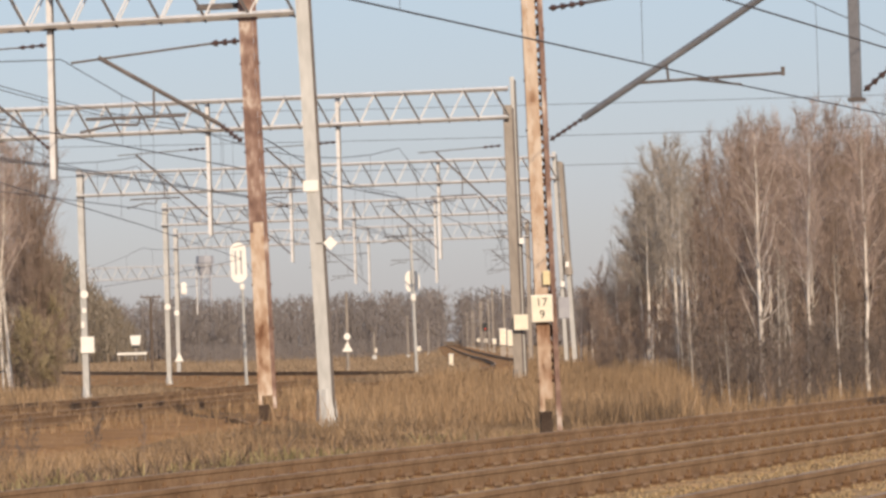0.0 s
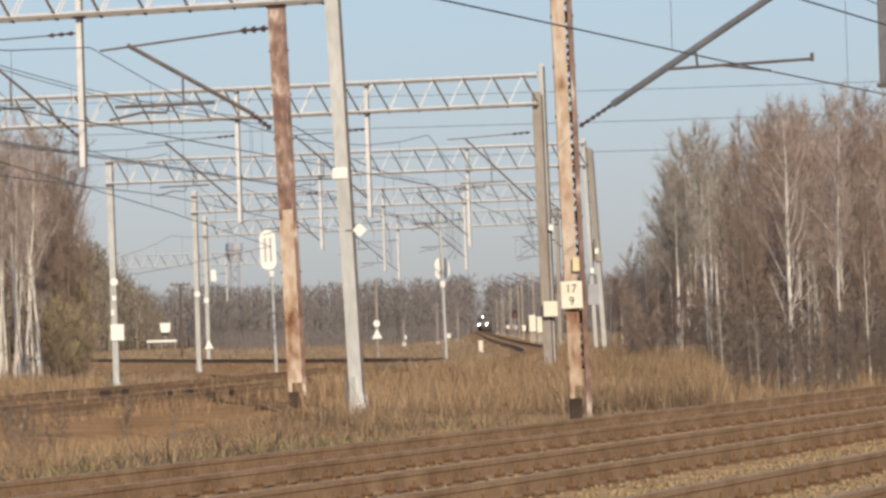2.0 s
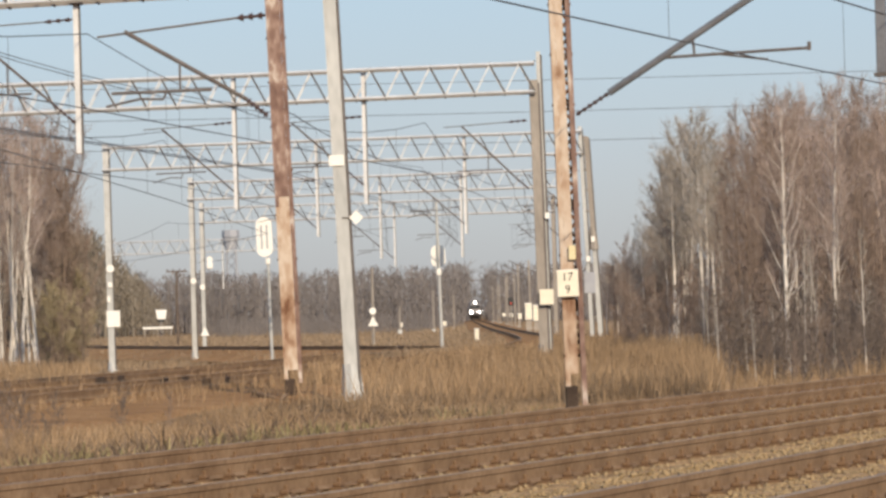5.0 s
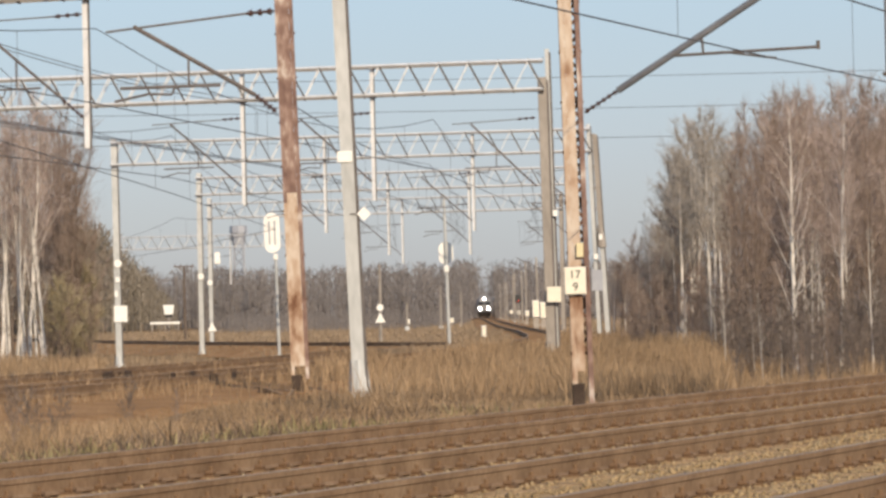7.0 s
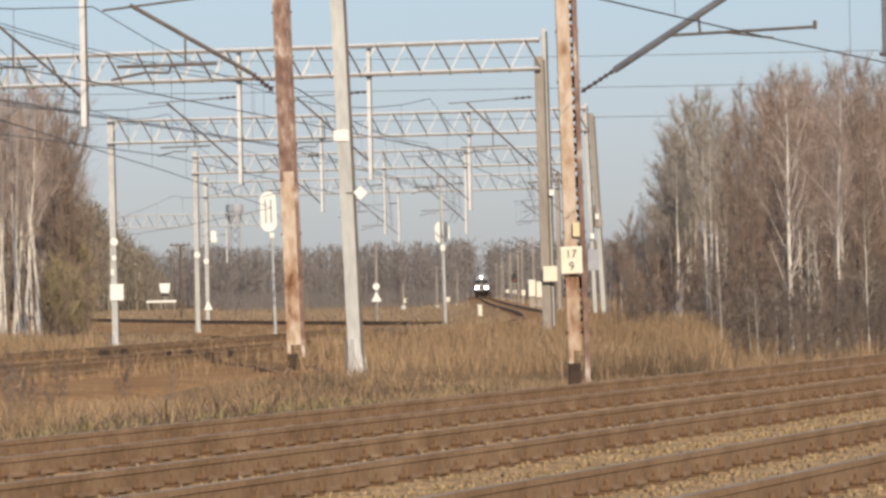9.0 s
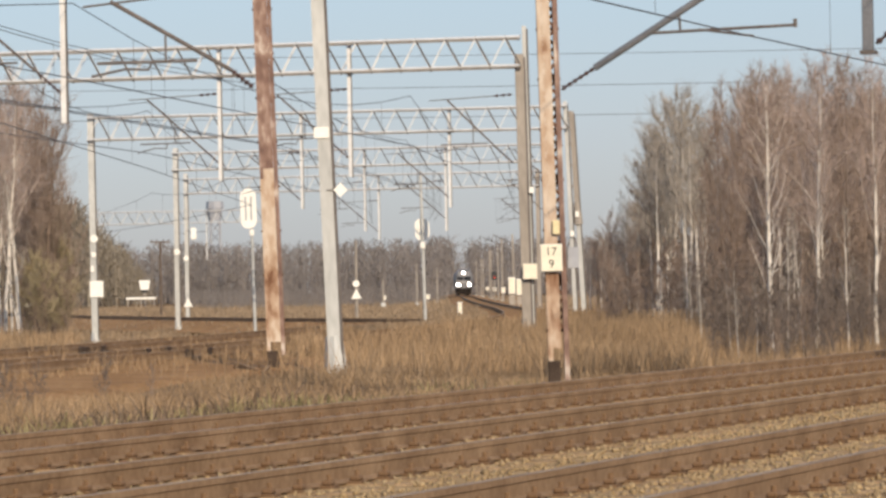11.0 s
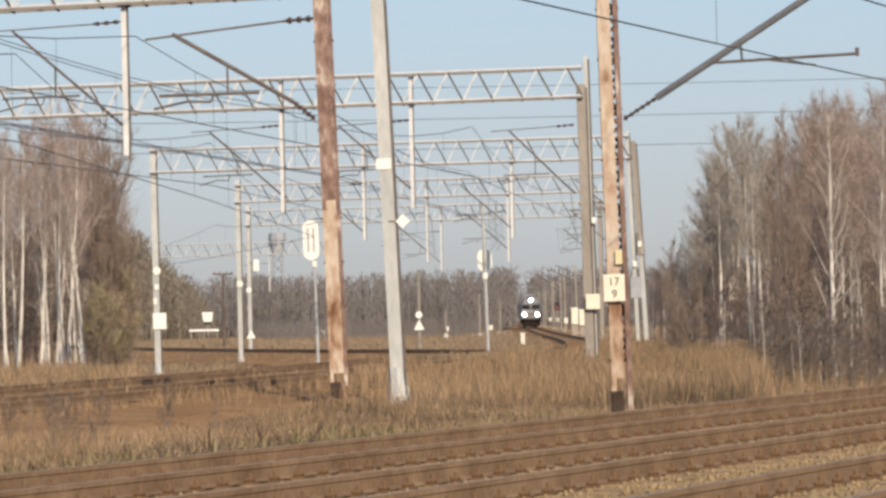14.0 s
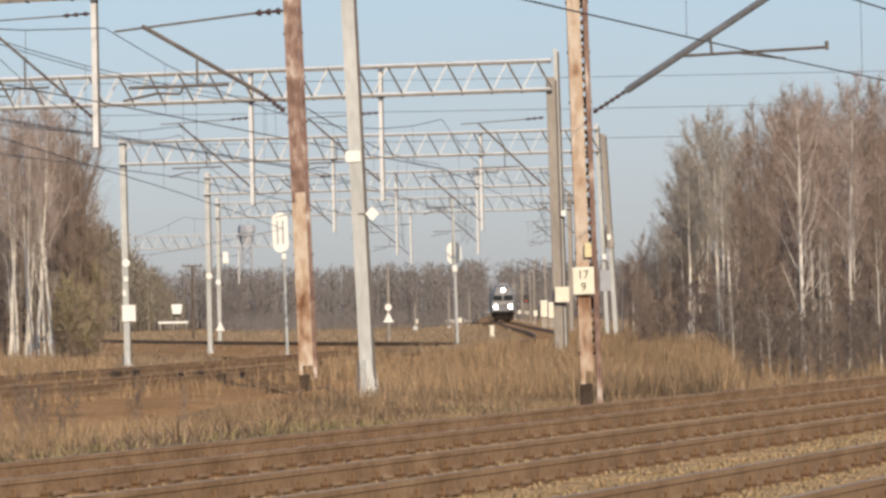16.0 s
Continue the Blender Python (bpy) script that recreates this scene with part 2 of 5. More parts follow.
def fast_mesh(name, verts, faces, mat, parent=None):
    me = bpy.data.meshes.new(name)
    verts, faces = np.asarray(verts, np.float32), np.asarray(faces, np.int32)
    k = faces.shape[1]
    me.vertices.add(len(verts))
    me.vertices.foreach_set("co", verts.ravel())
    me.loops.add(faces.size)
    me.loops.foreach_set("vertex_index", faces.ravel())
    me.polygons.add(len(faces))
    me.polygons.foreach_set("loop_start", np.arange(0, faces.size, k, dtype=np.int32))
    me.update(calc_edges=True)
    me.materials.append(M[mat])
    return me


# ---------------------------------------------------------------- plan of the lines
# The near line of three tracks: straight, 17.5 degrees off the view, left of the camera
NEAR_ANGLE = radians(17.5)
ALONG = Vector((math.sin(NEAR_ANGLE), math.cos(NEAR_ANGLE), 0))
ASIDE = Vector((-math.cos(NEAR_ANGLE), math.sin(NEAR_ANGLE), 0))      # away from the camera
NEAR_TRACKS = (13.42, 10.12, 6.66)
NEAR_LEVEL = 0.034


def near(s, p, z=0.0):
    """A place s metres along the near line and p metres aside from the camera."""
    v = ALONG * s + ASIDE * p
    return Vector((v.x, v.y, z))


# The curved main line, by (y, x)
MAIN = [(30, -17.0), (45, -13.2), (60, -10.4), (78, -7.6), (93, -5.3), (108, -3.1), (133, 0.2), (163, 3.2), (200, 5.0), (240, 5.6), (320, 5.9),
        (400, 6.3), (500, 7.0), (614, 8.0), (766, 9.0), (842, 9.7), (937, 10.4), (994, 11.0), (1051, 13.2), (1108, 17.0), (1180, 25.0), (1300, 44.0)]
MY, MX = np.array([a for a, _ in MAIN], float), np.array([b for _, b in MAIN], float)


def hermite(y, ys, xs):
    sl = np.gradient(xs, ys)
    k = int(np.clip(np.searchsorted(ys, y) - 1, 0, len(ys) - 2))
    h = ys[k + 1] - ys[k]
    u = (y - ys[k]) / h
    return ((2 * u**3 - 3 * u**2 + 1) * xs[k] + (u**3 - 2 * u**2 + u) * h * sl[k] + (3 * u**2 - 2 * u**3) * xs[k + 1] + (u**3 - u**2) * h * sl[k + 1])


def main_line(y, aside=0.0, z=0.0):
    """A place on the main line at the depth y, aside metres to its left."""
    a, b = hermite(y - 0.5, MY, MX), hermite(y + 0.5, MY, MX)
    way = Vector((b - a, 1.0, 0)).normalized()
    p = Vector((hermite(y, MY, MX), y, z))
    return p + Vector((-way.y, way.x, 0)) * aside


def ground_z(x, y):
    """Ground level: slightly below the rails, lower in the field beyond on the left."""
    x, y = np.asarray(x, float), np.asarray(y, float)
    left = np.clip((hermite_x(y) - 3.0 - x) / 6.0, 0, 1) * np.clip((y - 120) / 60, 0, 1)
    z = -0.42 - 0.62 * left
    wave = 0.10 * np.sin(x * 0.37 + y * 0.11) * np.sin(y * 0.19 - x * 0.07)
    return z + wave * np.clip((np.abs(x * math.cos(NEAR_ANGLE) - y * math.sin(NEAR_ANGLE) + 10) - 6.5) / 5, 0, 1)


def hermite_x(y):
    return np.interp(y, MY, MX)


# ---------------------------------------------------------------- ground
def build_ground():
    ys = np.concatenate([-np.geomspace(4000, 30, 12), np.arange(-20, 40, 5), np.arange(40, 320, 2.5), np.geomspace(320, 4500, 60)])
    us = np.concatenate([-np.geomspace(4500, 60, 24), np.arange(-50, 50, 1.25), np.geomspace(50, 4500, 24)])
    gx, gy = np.meshgrid(us, ys)
    gz = ground_z(gx, gy)
    verts = np.stack([gx, gy, gz], -1).reshape(-1, 3)
    w = len(us)
    k = (np.arange(len(ys) - 1)[:, None] * w + np.arange(w - 1)[None, :]).ravel()
    faces = np.stack([k, k + 1, k + w + 1, k + w], -1)
    me = fast_mesh("ground", verts, faces, "ground")
    tagged(new("ground", me), "brown winter ground with dry grass and bare earth", "ground", kind="structure")


build_ground()


# ---------------------------------------------------------------- tracks
RAIL_SHAPE = [(-0.035, 0), (-0.035, -0.036), (-0.025, -0.040), (-0.022, -0.120), (-0.066, -0.138), (-0.066, -0.150),
              (0.066, -0.150), (0.066, -0.138), (0.022, -0.120), (0.025, -0.040), (0.035, -0.036), (0.035, 0)]


def sweep(points, shape):
    """A closed outline carried along level points."""
    bm = bmesh.new()
    rings = []
    for k, p in enumerate(points):
        a, b = points[max(k - 1, 0)], points[min(k + 1, len(points) - 1)]
        way = (b - a).normalized()
        side = Vector((way.y, -way.x, 0))
        rings.append([bm.verts.new(p + side * u + Vector((0, 0, v))) for u, v in shape])
    n = len(shape)
    for r, s in zip(rings, rings[1:]):
        for k in range(n):
            bm.faces.new((r[k], r[(k + 1) % n], s[(k + 1) % n], s[k]))
    bm.faces.new(rings[0])
    bm.faces.new(rings[-1][::-1])
    bmesh.ops.recalc_face_normals(bm, faces=bm.faces)
    return bm


def sleeper_mesh():
    bm = bmesh.new()
    box(bm, -1.25, 1.25, -0.13, 0.13, -0.34, -0.156, 0.02)
    me = bpy.data.meshes.new("sleeper")
    bm.to_mesh(me), bm.free()
    me.materials.append(M["sleeper"])
    return me


def clip_mesh():
    """A screwed rail clip: ribbed plate, clamp and bolt."""
    bm = bmesh.new()
    box(bm, -0.155, 0.155, -0.075, 0.075, -0.156, -0.139, 0.003)
    for s in (-1, 1):
        box(bm, s * 0.098 - 0.034, s * 0.098 + 0.034, -0.052, 0.052, -0.139, -0.104, 0.010)
        rod(bm, (s * 0.098, 0.01, -0.105), (s * 0.098, 0.01, -0.066), 0.018, sides=6)
    me = bpy.data.meshes.new("rail_clip")
    bm.to_mesh(me), bm.free()
    me.materials.append(M["clip"])
    return me


SLEEPER, CLIP = sleeper_mesh(), clip_mesh()


def track(name, centre, label, s0, s1, step, pieces=None, gap=0.61, bed_mat="ballast"):
    """centre(s) gives the middle at rail-head level; sleepers are pieces between pieces[0] and pieces[1], joined beyond."""
    t = empty(name, Matrix(), label, "railway track", "railway tracks", "structure")
    pts = [centre(s) for s in np.arange(s0, s1 + step, step)]
    for side in (-0.7535, 0.7535):
        moved = []
        for k, p in enumerate(pts):
            way = (pts[min(k + 1, len(pts) - 1)] - pts[max(k - 1, 0)]).normalized()
            moved.append(p + Vector((way.y, -way.x, 0)) * side)
        rail = part("rail", sweep(moved, RAIL_SHAPE), "rail", t)
        part("running_surface", sweep([p + Vector((0, 0, 0.004)) for p in moved], [(-0.03, 0), (-0.03, -0.003), (0.03, -0.003), (0.03, 0)]), "railtop", rail, "rail head worn bright")
    bed = [(-2.6, -0.62), (-1.78, -0.18), (-0.9, -0.164), (0.9, -0.164), (1.78, -0.18), (2.6, -0.62)]
    if bed_mat == "earth":
        bed = [(-4.2, -0.70), (-1.6, -0.27), (-0.9, -0.20), (0.9, -0.20), (1.6, -0.25), (3.6, -0.31), (5.6, -0.76)]
    part("ballast_bed", sweep(pts, bed), bed_mat, t, "old ballast overgrown with brown earth" if bed_mat == "earth" else "rust-stained crushed stone ballast")
    if pieces:
        s = pieces[0]
        while s < pieces[1]:
            p, q = centre(s), centre(s + 0.1)
            turn = Matrix.Translation(p) @ (q - p).to_track_quat("Y", "Z").to_matrix().to_4x4()
            turn = turn @ pose(0, 0, random.uniform(-0.006, 0.004), 0, 0, random.uniform(-0.8, 0.8))
            piece("sleeper", SLEEPER, turn, t)
            for side in (-0.7535, 0.7535):
                piece("rail_clip", CLIP, turn @ pose(side, 0, 0), t)
            s += gap
    return t


# ---------------------------------------------------------------- trees
def branch_prisms(segs):
    """Three-sided tapered prisms for segments (a, b, ra, rb)."""
    a, b = np.array([s[0] for s in segs]), np.array([s[1] for s in segs])
    ra, rb = np.array([s[2] for s in segs]), np.array([s[3] for s in segs])
    d = b - a
    d /= np.linalg.norm(d, axis=1, keepdims=True) + 1e-9
    ref = np.where(np.abs(d[:, 2:3]) > 0.9, np.array([[1.0, 0, 0]]), np.array([[0, 0, 1.0]]))
    u = np.cross(d, ref)
    u /= np.linalg.norm(u, axis=1, keepdims=True) + 1e-9
    v = np.cross(d, u)
    rings = []
    for k in range(3):
        w = u * math.cos(k * math.tau / 3) + v * math.sin(k * math.tau / 3)
        rings += [a + w * ra[:, None], b + w * rb[:, None]]
    verts = np.stack(rings, 1).reshape(-1, 3)
    base = np.arange(len(segs))[:, None] * 6
    faces = np.concatenate([base + np.array([[2 * k, 2 * ((k + 1) % 3), 2 * ((k + 1) % 3) + 1, 2 * k + 1]]) for k in range(3)])
    return verts, faces


def ribbons(segs, rng):
    """Thin tapered strips for the finest twigs, one face each."""
    a, b = np.array([s[0] for s in segs]), np.array([s[1] for s in segs])
    ra, rb = np.array([s[2] for s in segs]), np.array([s[3] for s in segs])
    u = np.cross(b - a, rng.normal(0, 1, a.shape))
    u /= np.linalg.norm(u, axis=1, keepdims=True) + 1e-9
    verts = np.stack([a - u * ra[:, None] * 1.3, a + u * ra[:, None] * 1.3, b + u * rb[:, None] * 1.3, b - u * rb[:, None] * 1.3], 1).reshape(-1, 3)
    return verts, np.arange(len(segs))[:, None] * 4 + np.arange(4)[None, :]


def trunk_tube(segs, sides=7):
    """One tapered trunk through the joined segments."""
    pts, radii = [segs[0][0]] + [s[1] for s in segs], [segs[0][2]] + [s[3] for s in segs]
    ang = np.arange(sides) * math.tau / sides
    ring = np.column_stack([np.cos(ang), np.sin(ang), np.zeros(sides)])
    verts = np.concatenate([p + ring * r for p, r in zip(pts, radii)])
    faces = [(k * sides + i, k * sides + (i + 1) % sides, (k + 1) * sides + (i + 1) % sides, (k + 1) * sides + i) for k in range(len(segs)) for i in range(sides)]
    return verts, faces


def grow(rng, height, spread, limbs, twigs, droop=0.0, bare=0.25, lean=0.02, girth=0.011, upright=1.0, fine=1.0):
    """Segments of a bare tree: trunk, limbs and twigs."""
    trunk, limb_segs, twig_segs = [], [], []
    n = 12
    pts = [np.zeros(3)]
    for k in range(n):
        pts.append(pts[-1] + np.array([rng.normal(lean, 0.03), rng.normal(0, 0.03), 1.0]) * height / n)
    r = girth * height
    for k in range(n):
        trunk.append((pts[k], pts[k + 1], r * (1 - k / n * 0.93), r * (1 - (k + 1) / n * 0.93)))
    for j in range(limbs):
        h = bare + (0.97 - bare) * (j + rng.random()) / limbs
        f = h * n
        k = min(int(f), n - 1)
        p = pts[k] + (pts[k + 1] - pts[k]) * (f - k)
        az = rng.random() * math.tau
        ln = spread * (1.06 - h) ** 0.38 * rng.uniform(0.55, 1.1) * 0.85
        up = rng.uniform(0.9, 2.0) * upright
        d = np.array([math.cos(az), math.sin(az), up])
        d /= np.linalg.norm(d)
        q, rr, m = p, r * (1 - h * 0.9) * 0.27, 5
        for i in range(m):
            d2 = d + rng.normal(0, 0.12, 3) + np.array([0, 0, 0.10 - droop * i])
            d2 /= np.linalg.norm(d2)
            q2 = q + d2 * ln / m
            limb_segs.append((q, q2, rr * (1 - i / m * 0.8), rr * (1 - (i + 1) / m * 0.8)))
            for _ in range(max(1, round(twigs * (0.35 + 0.33 * i)))):
                t = rng.random()
                o = q + (q2 - q) * t
                w = d2 + rng.normal(0, 0.50, 3) + np.array([0, 0, 0.35 * upright])
                w /= np.linalg.norm(w)
                tl = ln * rng.uniform(0.16, 0.42)
                mid = o + w * tl * 0.5
                w2 = w + rng.normal(0, 0.3, 3) - np.array([0, 0, droop])
                twig_segs.append((o, mid, 0.009 * fine, 0.006 * fine))
                twig_segs.append((mid, mid + w2 * tl * 0.5, 0.006 * fine, 0.003 * fine))
                for _ in range(3):
                    w3 = w + rng.normal(0, 0.6, 3)
                    twig_segs.append((mid, mid + w3 * tl * 0.45, 0.006 * fine, 0.0025 * fine))
            q, d = q2, d2
    return trunk, limb_segs, twig_segs


def tree(name, seed, height, spread, limbs, twigs, trunk_mat, limb_mat, twig_mat, label, category, droop=0.0, bare=0.25, girth=0.0095, upright=1.0, fine=1.0):
    rng = np.random.default_rng(seed)
    a, b, c = grow(rng, height, spread, limbs, twigs, droop, bare, 0.0, girth, upright, fine)
    t = empty(name, Matrix(), label, category, "lineside trees")
    for nm, segs, mat in (("trunk", a, trunk_mat), ("branching", b, limb_mat), ("crown", c, twig_mat)):
        shape = trunk_tube(segs) if nm == "trunk" else ribbons(segs, rng) if nm == "crown" else branch_prisms(segs)
        me = fast_mesh(nm, *shape, mat)
        ob = new(nm, me)
        ob.parent = t
        if nm != "trunk":
            ob["kind"] = "stuff"
    return t


# ---------------------------------------------------------------- rails
for p in NEAR_TRACKS:
    track("railway_track", lambda s, p=p: near(s, p, NEAR_LEVEL), "brown rusty railway track on concrete sleepers and stained ballast", -60, 420, 20, (22, 84), bed_mat="redballast" if p > 12 else "ballast")
for a, end in ((0.0, 1250), (4.0, 150)):
    track("railway_track", lambda s, a=a: main_line(s, a), "rusty main line track curving away through dry grass", 32, end, 5, bed_mat="earth")
SIDING = [(150, 9.0), (201, 0.6), (234, -8.7), (287, -20.8), (340, -31.0), (420, -48.0)]
SY, SX = np.array([a for a, _ in SIDING], float), np.array([b for _, b in SIDING], float)
track("railway_track", lambda s: Vector((hermite(s, SY, SX), s, -0.23)), "dark rusty siding track turning off across the field", 196, 400, 5, bed_mat="earth")


# ---------------------------------------------------------------- masts
def lattice_mast(x, y, z0, z1, lean, w, d, change, label, cover=0.16, foot=0.27):
    """Rusty lattice mast: two channels with a plated front and laced sides."""
    t = empty("lattice_mast", pose(x, y, z0, 0, lean, 0), label, "catenary mast", "rusty lattice masts")
    h = z1 - z0
    for s in (-1, 1):
        i, o, q = s * (w / 2 - 0.035), s * (w / 2 + 0.035), s * (w / 2 - 0.023)
        for a, b, mat in ((0, change, "rust" if s < 0 else "oldrust"), (change, h, "oldrust")):
            part("channel", section([(i, -d / 2), (o, -d / 2), (o, -d / 2 + 0.012), (q, -d / 2 + 0.012), (q, d / 2 - 0.012), (o, d / 2 - 0.012), (o, d / 2), (i, d / 2)], a, b), mat, t)
    part("face_plate", box(bmesh.new(), -w / 2 + 0.037, w * cover, -d / 2 - 0.004, -d / 2 + 0.006, foot + 0.18, change + 0.2), "rust", t, "plate with peeling pale paint over rust")
    part("face_plate", box(bmesh.new(), -w / 2 + 0.037, w * cover, -d / 2 - 0.004, -d / 2 + 0.006, change + 0.202, h), "oldrust", t, "rusty plate with scraps of paint")
    step, k = w * 1.05, 0
    lace = bpy.data.meshes.new("lacing_bar")
    bm = box(bmesh.new(), -0.022, 0.022, -0.004, 0.004, -0.5 * math.hypot(w, step), 0.5 * math.hypot(w, step))
    bm.to_mesh(lace), bm.free()
    lace.materials.append(M["darkrust"])
    ang = math.degrees(math.atan2(w, step))
    z = 0.7
    while z < h - step:
        piece("lacing_bar", lace, pose(0, -d / 2 + 0.015, z + step / 2, 0, ang * (1 if k % 2 else -1), 0), t)
        piece("lacing_bar", lace, pose(0, d / 2 - 0.02, z + step / 2, 0, ang * (-1 if k % 2 else 1), 0), t)
        if k % 3 == 0:
            piece("lacing_bar", lace, pose(0, 0, z, 0, 90, 0), t)
        z += step
        k += 1
    part("foot", box(bmesh.new(), -w / 2 - 0.042, w * 0.08, -d / 2 - 0.012, d / 2 + 0.01, -0.5, foot, 0.01), "darkfoot", t, "dark lowest part of the mast")
    return t


R = lattice_mast(2.075, 61.0, -0.12, 8.3, -0.95, 0.225, 0.28, 6.1, "tall rusty lattice mast with peeling pale paint and kilometre plate")
L = lattice_mast(-2.69, 86.0, -0.06, 8.9, -1.4, 0.28, 0.34, 3.5, "tall rusty lattice mast beside the curved main line", 0.36, 0.08)


def text_mesh(words, size):
    cu = bpy.data.curves.new("digits", "FONT")
    cu.body, cu.size, cu.align_x, cu.align_y, cu.extrude = words, size, "CENTER", "CENTER", 0.002
    ob = bpy.data.objects.new("digits", cu)
    scene.collection.objects.link(ob)
    bpy.context.view_layer.update()
    me = bpy.data.meshes.new_from_object(ob.evaluated_get(bpy.context.evaluated_depsgraph_get()))
    bpy.data.objects.remove(ob)
    me.materials.clear()
    me.materials.append(M["black"])
    return me


def kilometre_plate():
    t = empty("kilometre_plate", pose(1.985, 60.78, 1.60, 0, -1, -3), "cream enamel kilometre plate reading 17 over 9 on rusty mast", "sign")
    part("plate", box(bmesh.new(), -0.147, 0.147, -0.012, 0.006, -0.188, 0.188, 0.006), "cream", t)
    part("rim", box(bmesh.new(), -0.152, 0.152, -0.004, 0.010, -0.193, 0.193, 0.004), "white", t)
    for words, z in (("17", 0.085), ("9", -0.088)):
        piece("digits", text_mesh(words, 0.165), pose(0, -0.0145, z, 90, 0, 0), t, "black painted numerals")
    for z in (-0.1, 0.1):
        part("strap", box(bmesh.new(), -0.16, 0.16, 0.009, 0.05, z - 0.012, z + 0.012), "darkrust", t)


kilometre_plate()


def small_plate(x, y, z, w, h, mat, label, category="sign", face=0):
    t = empty("small_plate", pose(x, y, z, 0, 0, face), label, category)
    part("plate", box(bmesh.new(), -w / 2, w / 2, -0.01, 0.008, -h / 2, h / 2, 0.006), mat, t)
    part("backing", box(bmesh.new(), -w / 2 + 0.02, w / 2 - 0.02, 0.008, 0.05, -h / 2 + 0.03, -h / 2 + 0.06), "darkrust", t)
    return t


small_plate(2.06, 60.80, 2.03, 0.10, 0.20, "yellow", "small faded yellow plate on rusty mast")
small_plate(2.30, 60.95, 1.60, 0.16, 0.30, "steelgrey", "grey switch plate fixed to rusty mast")


def bracket(parent, x, y, z, side=-1, reach=2.2, rise=1.95, thick=0.035, ends=(0.14, -0.01), mat="darktube"):
    """A hinged cantilever on a mast or drop post: strut, tie, registration arm and insulators. Places in the world, moved into the parent's space."""
    inv = parent.matrix_basis.inverted()
    P = lambda a, b, c=0: inv @ Vector((x + side * a, y + c, z + b))
    part("strut", rod(bmesh.new(), P(0.45, 0.40 * rise / 1.95), P(reach, rise), thick), mat, parent)
    part("strut_insulator", beaded(P(0.04, 0.02), P(0.45, 0.40 * rise / 1.95), thick * 1.35), "insulator", parent)
    part("tie", rod(bmesh.new(), P(0.6, rise + ends[0] - 0.04), P(reach + 0.55, rise + ends[1]), thick * 0.5), mat, parent)
    part("tie_insulator", beaded(P(0.04, rise + ends[0]), P(0.6, rise + ends[0] - 0.04), thick * 1.5, 3), "insulator", parent)
    k = 0.62
    arm = rise * 0.31
    part("registration_arm", rod(bmesh.new(), P(reach * 0.40, arm + 0.03), P(reach * 1.10, arm), thick * 0.75), mat, parent)
    part("arm_hanger", rod(bmesh.new(), P(reach * k, rise * k - 0.02), P(reach * k, arm + 0.02), thick * 0.5), mat, parent)
    part("steady_arm", pipe([P(reach * 0.72, arm), P(reach * 0.74, arm - 0.14), P(reach * 0.9, arm - 0.12), P(reach * 1.14, arm - 0.26)], thick * 0.55), mat, parent)


# bracket of the mast by the main line
bracket(L, -3.02, 86.0, 5.24, -1, 2.85, 1.78, 0.05, (0.25, -0.10))

part("top_arm", box(bmesh.new(), -1.0, -0.17, -0.05, 0.05, 7.98, 8.1, 0.01), "darktube", L, "short dark arm near the mast top")

# bracket of the mast by the near line: perpendicular to the track, low strut up to the messenger wire
def near_bracket():
    inv = R.matrix_basis.inverted()
    base = Vector((2.12, 60.95, 0))
    out = -ASIDE
    P = lambda a, z: inv @ (base + out * a + Vector((0, 0, z)))
    part("strut", rod(bmesh.new(), P(0.55, 4.26), P(4.2, 6.44), 0.050, sides=8), "tube", R, "stout grey tubular strut")
    part("strut_insulator", beaded(P(0.06, 3.97), P(0.55, 4.26), 0.036, 6), "insulator", R)
    part("tie", rod(bmesh.new(), P(0.65, 5.89), P(4.3, 6.35), 0.028), "tube", R)
    part("tie_insulator", beaded(P(0.10, 5.83), P(0.65, 5.89), 0.05, 4), "insulator", R)
    part("registration_arm", rod(bmesh.new(), P(1.34, 4.72), P(3.46, 4.765), 0.024), "darktube", R)
    part("arm_hanger", rod(bmesh.new(), P(1.78, 5.0), P(1.80, 4.74), 0.018), "darktube", R)
    part("arm_end", rod(bmesh.new(), P(3.44, 4.73), P(3.44, 4.85), 0.03), "darktube", R)
    part("steady_arm", rod(bmesh.new(), P(2.05, 4.75), P(2.85, 4.63), 0.018), "darktube", R)


near_bracket()


# ---------------------------------------------------------------- portal over the near line, above the picture
def near_portal():
    t = empty("near_portal", pose(2.0, 61.0, 7.55, 0, 0, -math.degrees(NEAR_ANGLE)), "grey tube hanging from a portal over the near tracks", "gantry")
    for y in (-0.25, 0.25):
        for z in (0.0, 0.7):
            part("chord", box(bmesh.new(), -0.2, 15.5, y - 0.05, y + 0.05, z - 0.05, z + 0.05), "galv", t)
    web = bpy.data.meshes.new("diagonal")
    bm = box(bmesh.new(), -0.025, 0.025, -0.025, 0.025, -0.43, 0.43)
    bm.to_mesh(web), bm.free()
    web.materials.append(M["galv"])
    for k in range(19):
        for y in (-0.25, 0.25):
            piece("diagonal", web, pose(0.2 + 0.8 * k, y, 0.35, 0, 46 if k % 2 else -46, 0), t)
    part("mast", box(bmesh.new(), 15.2, 15.5, -0.15, 0.15, -8.1, 0.75), "mast", t)
    return t


PORTAL = near_portal()


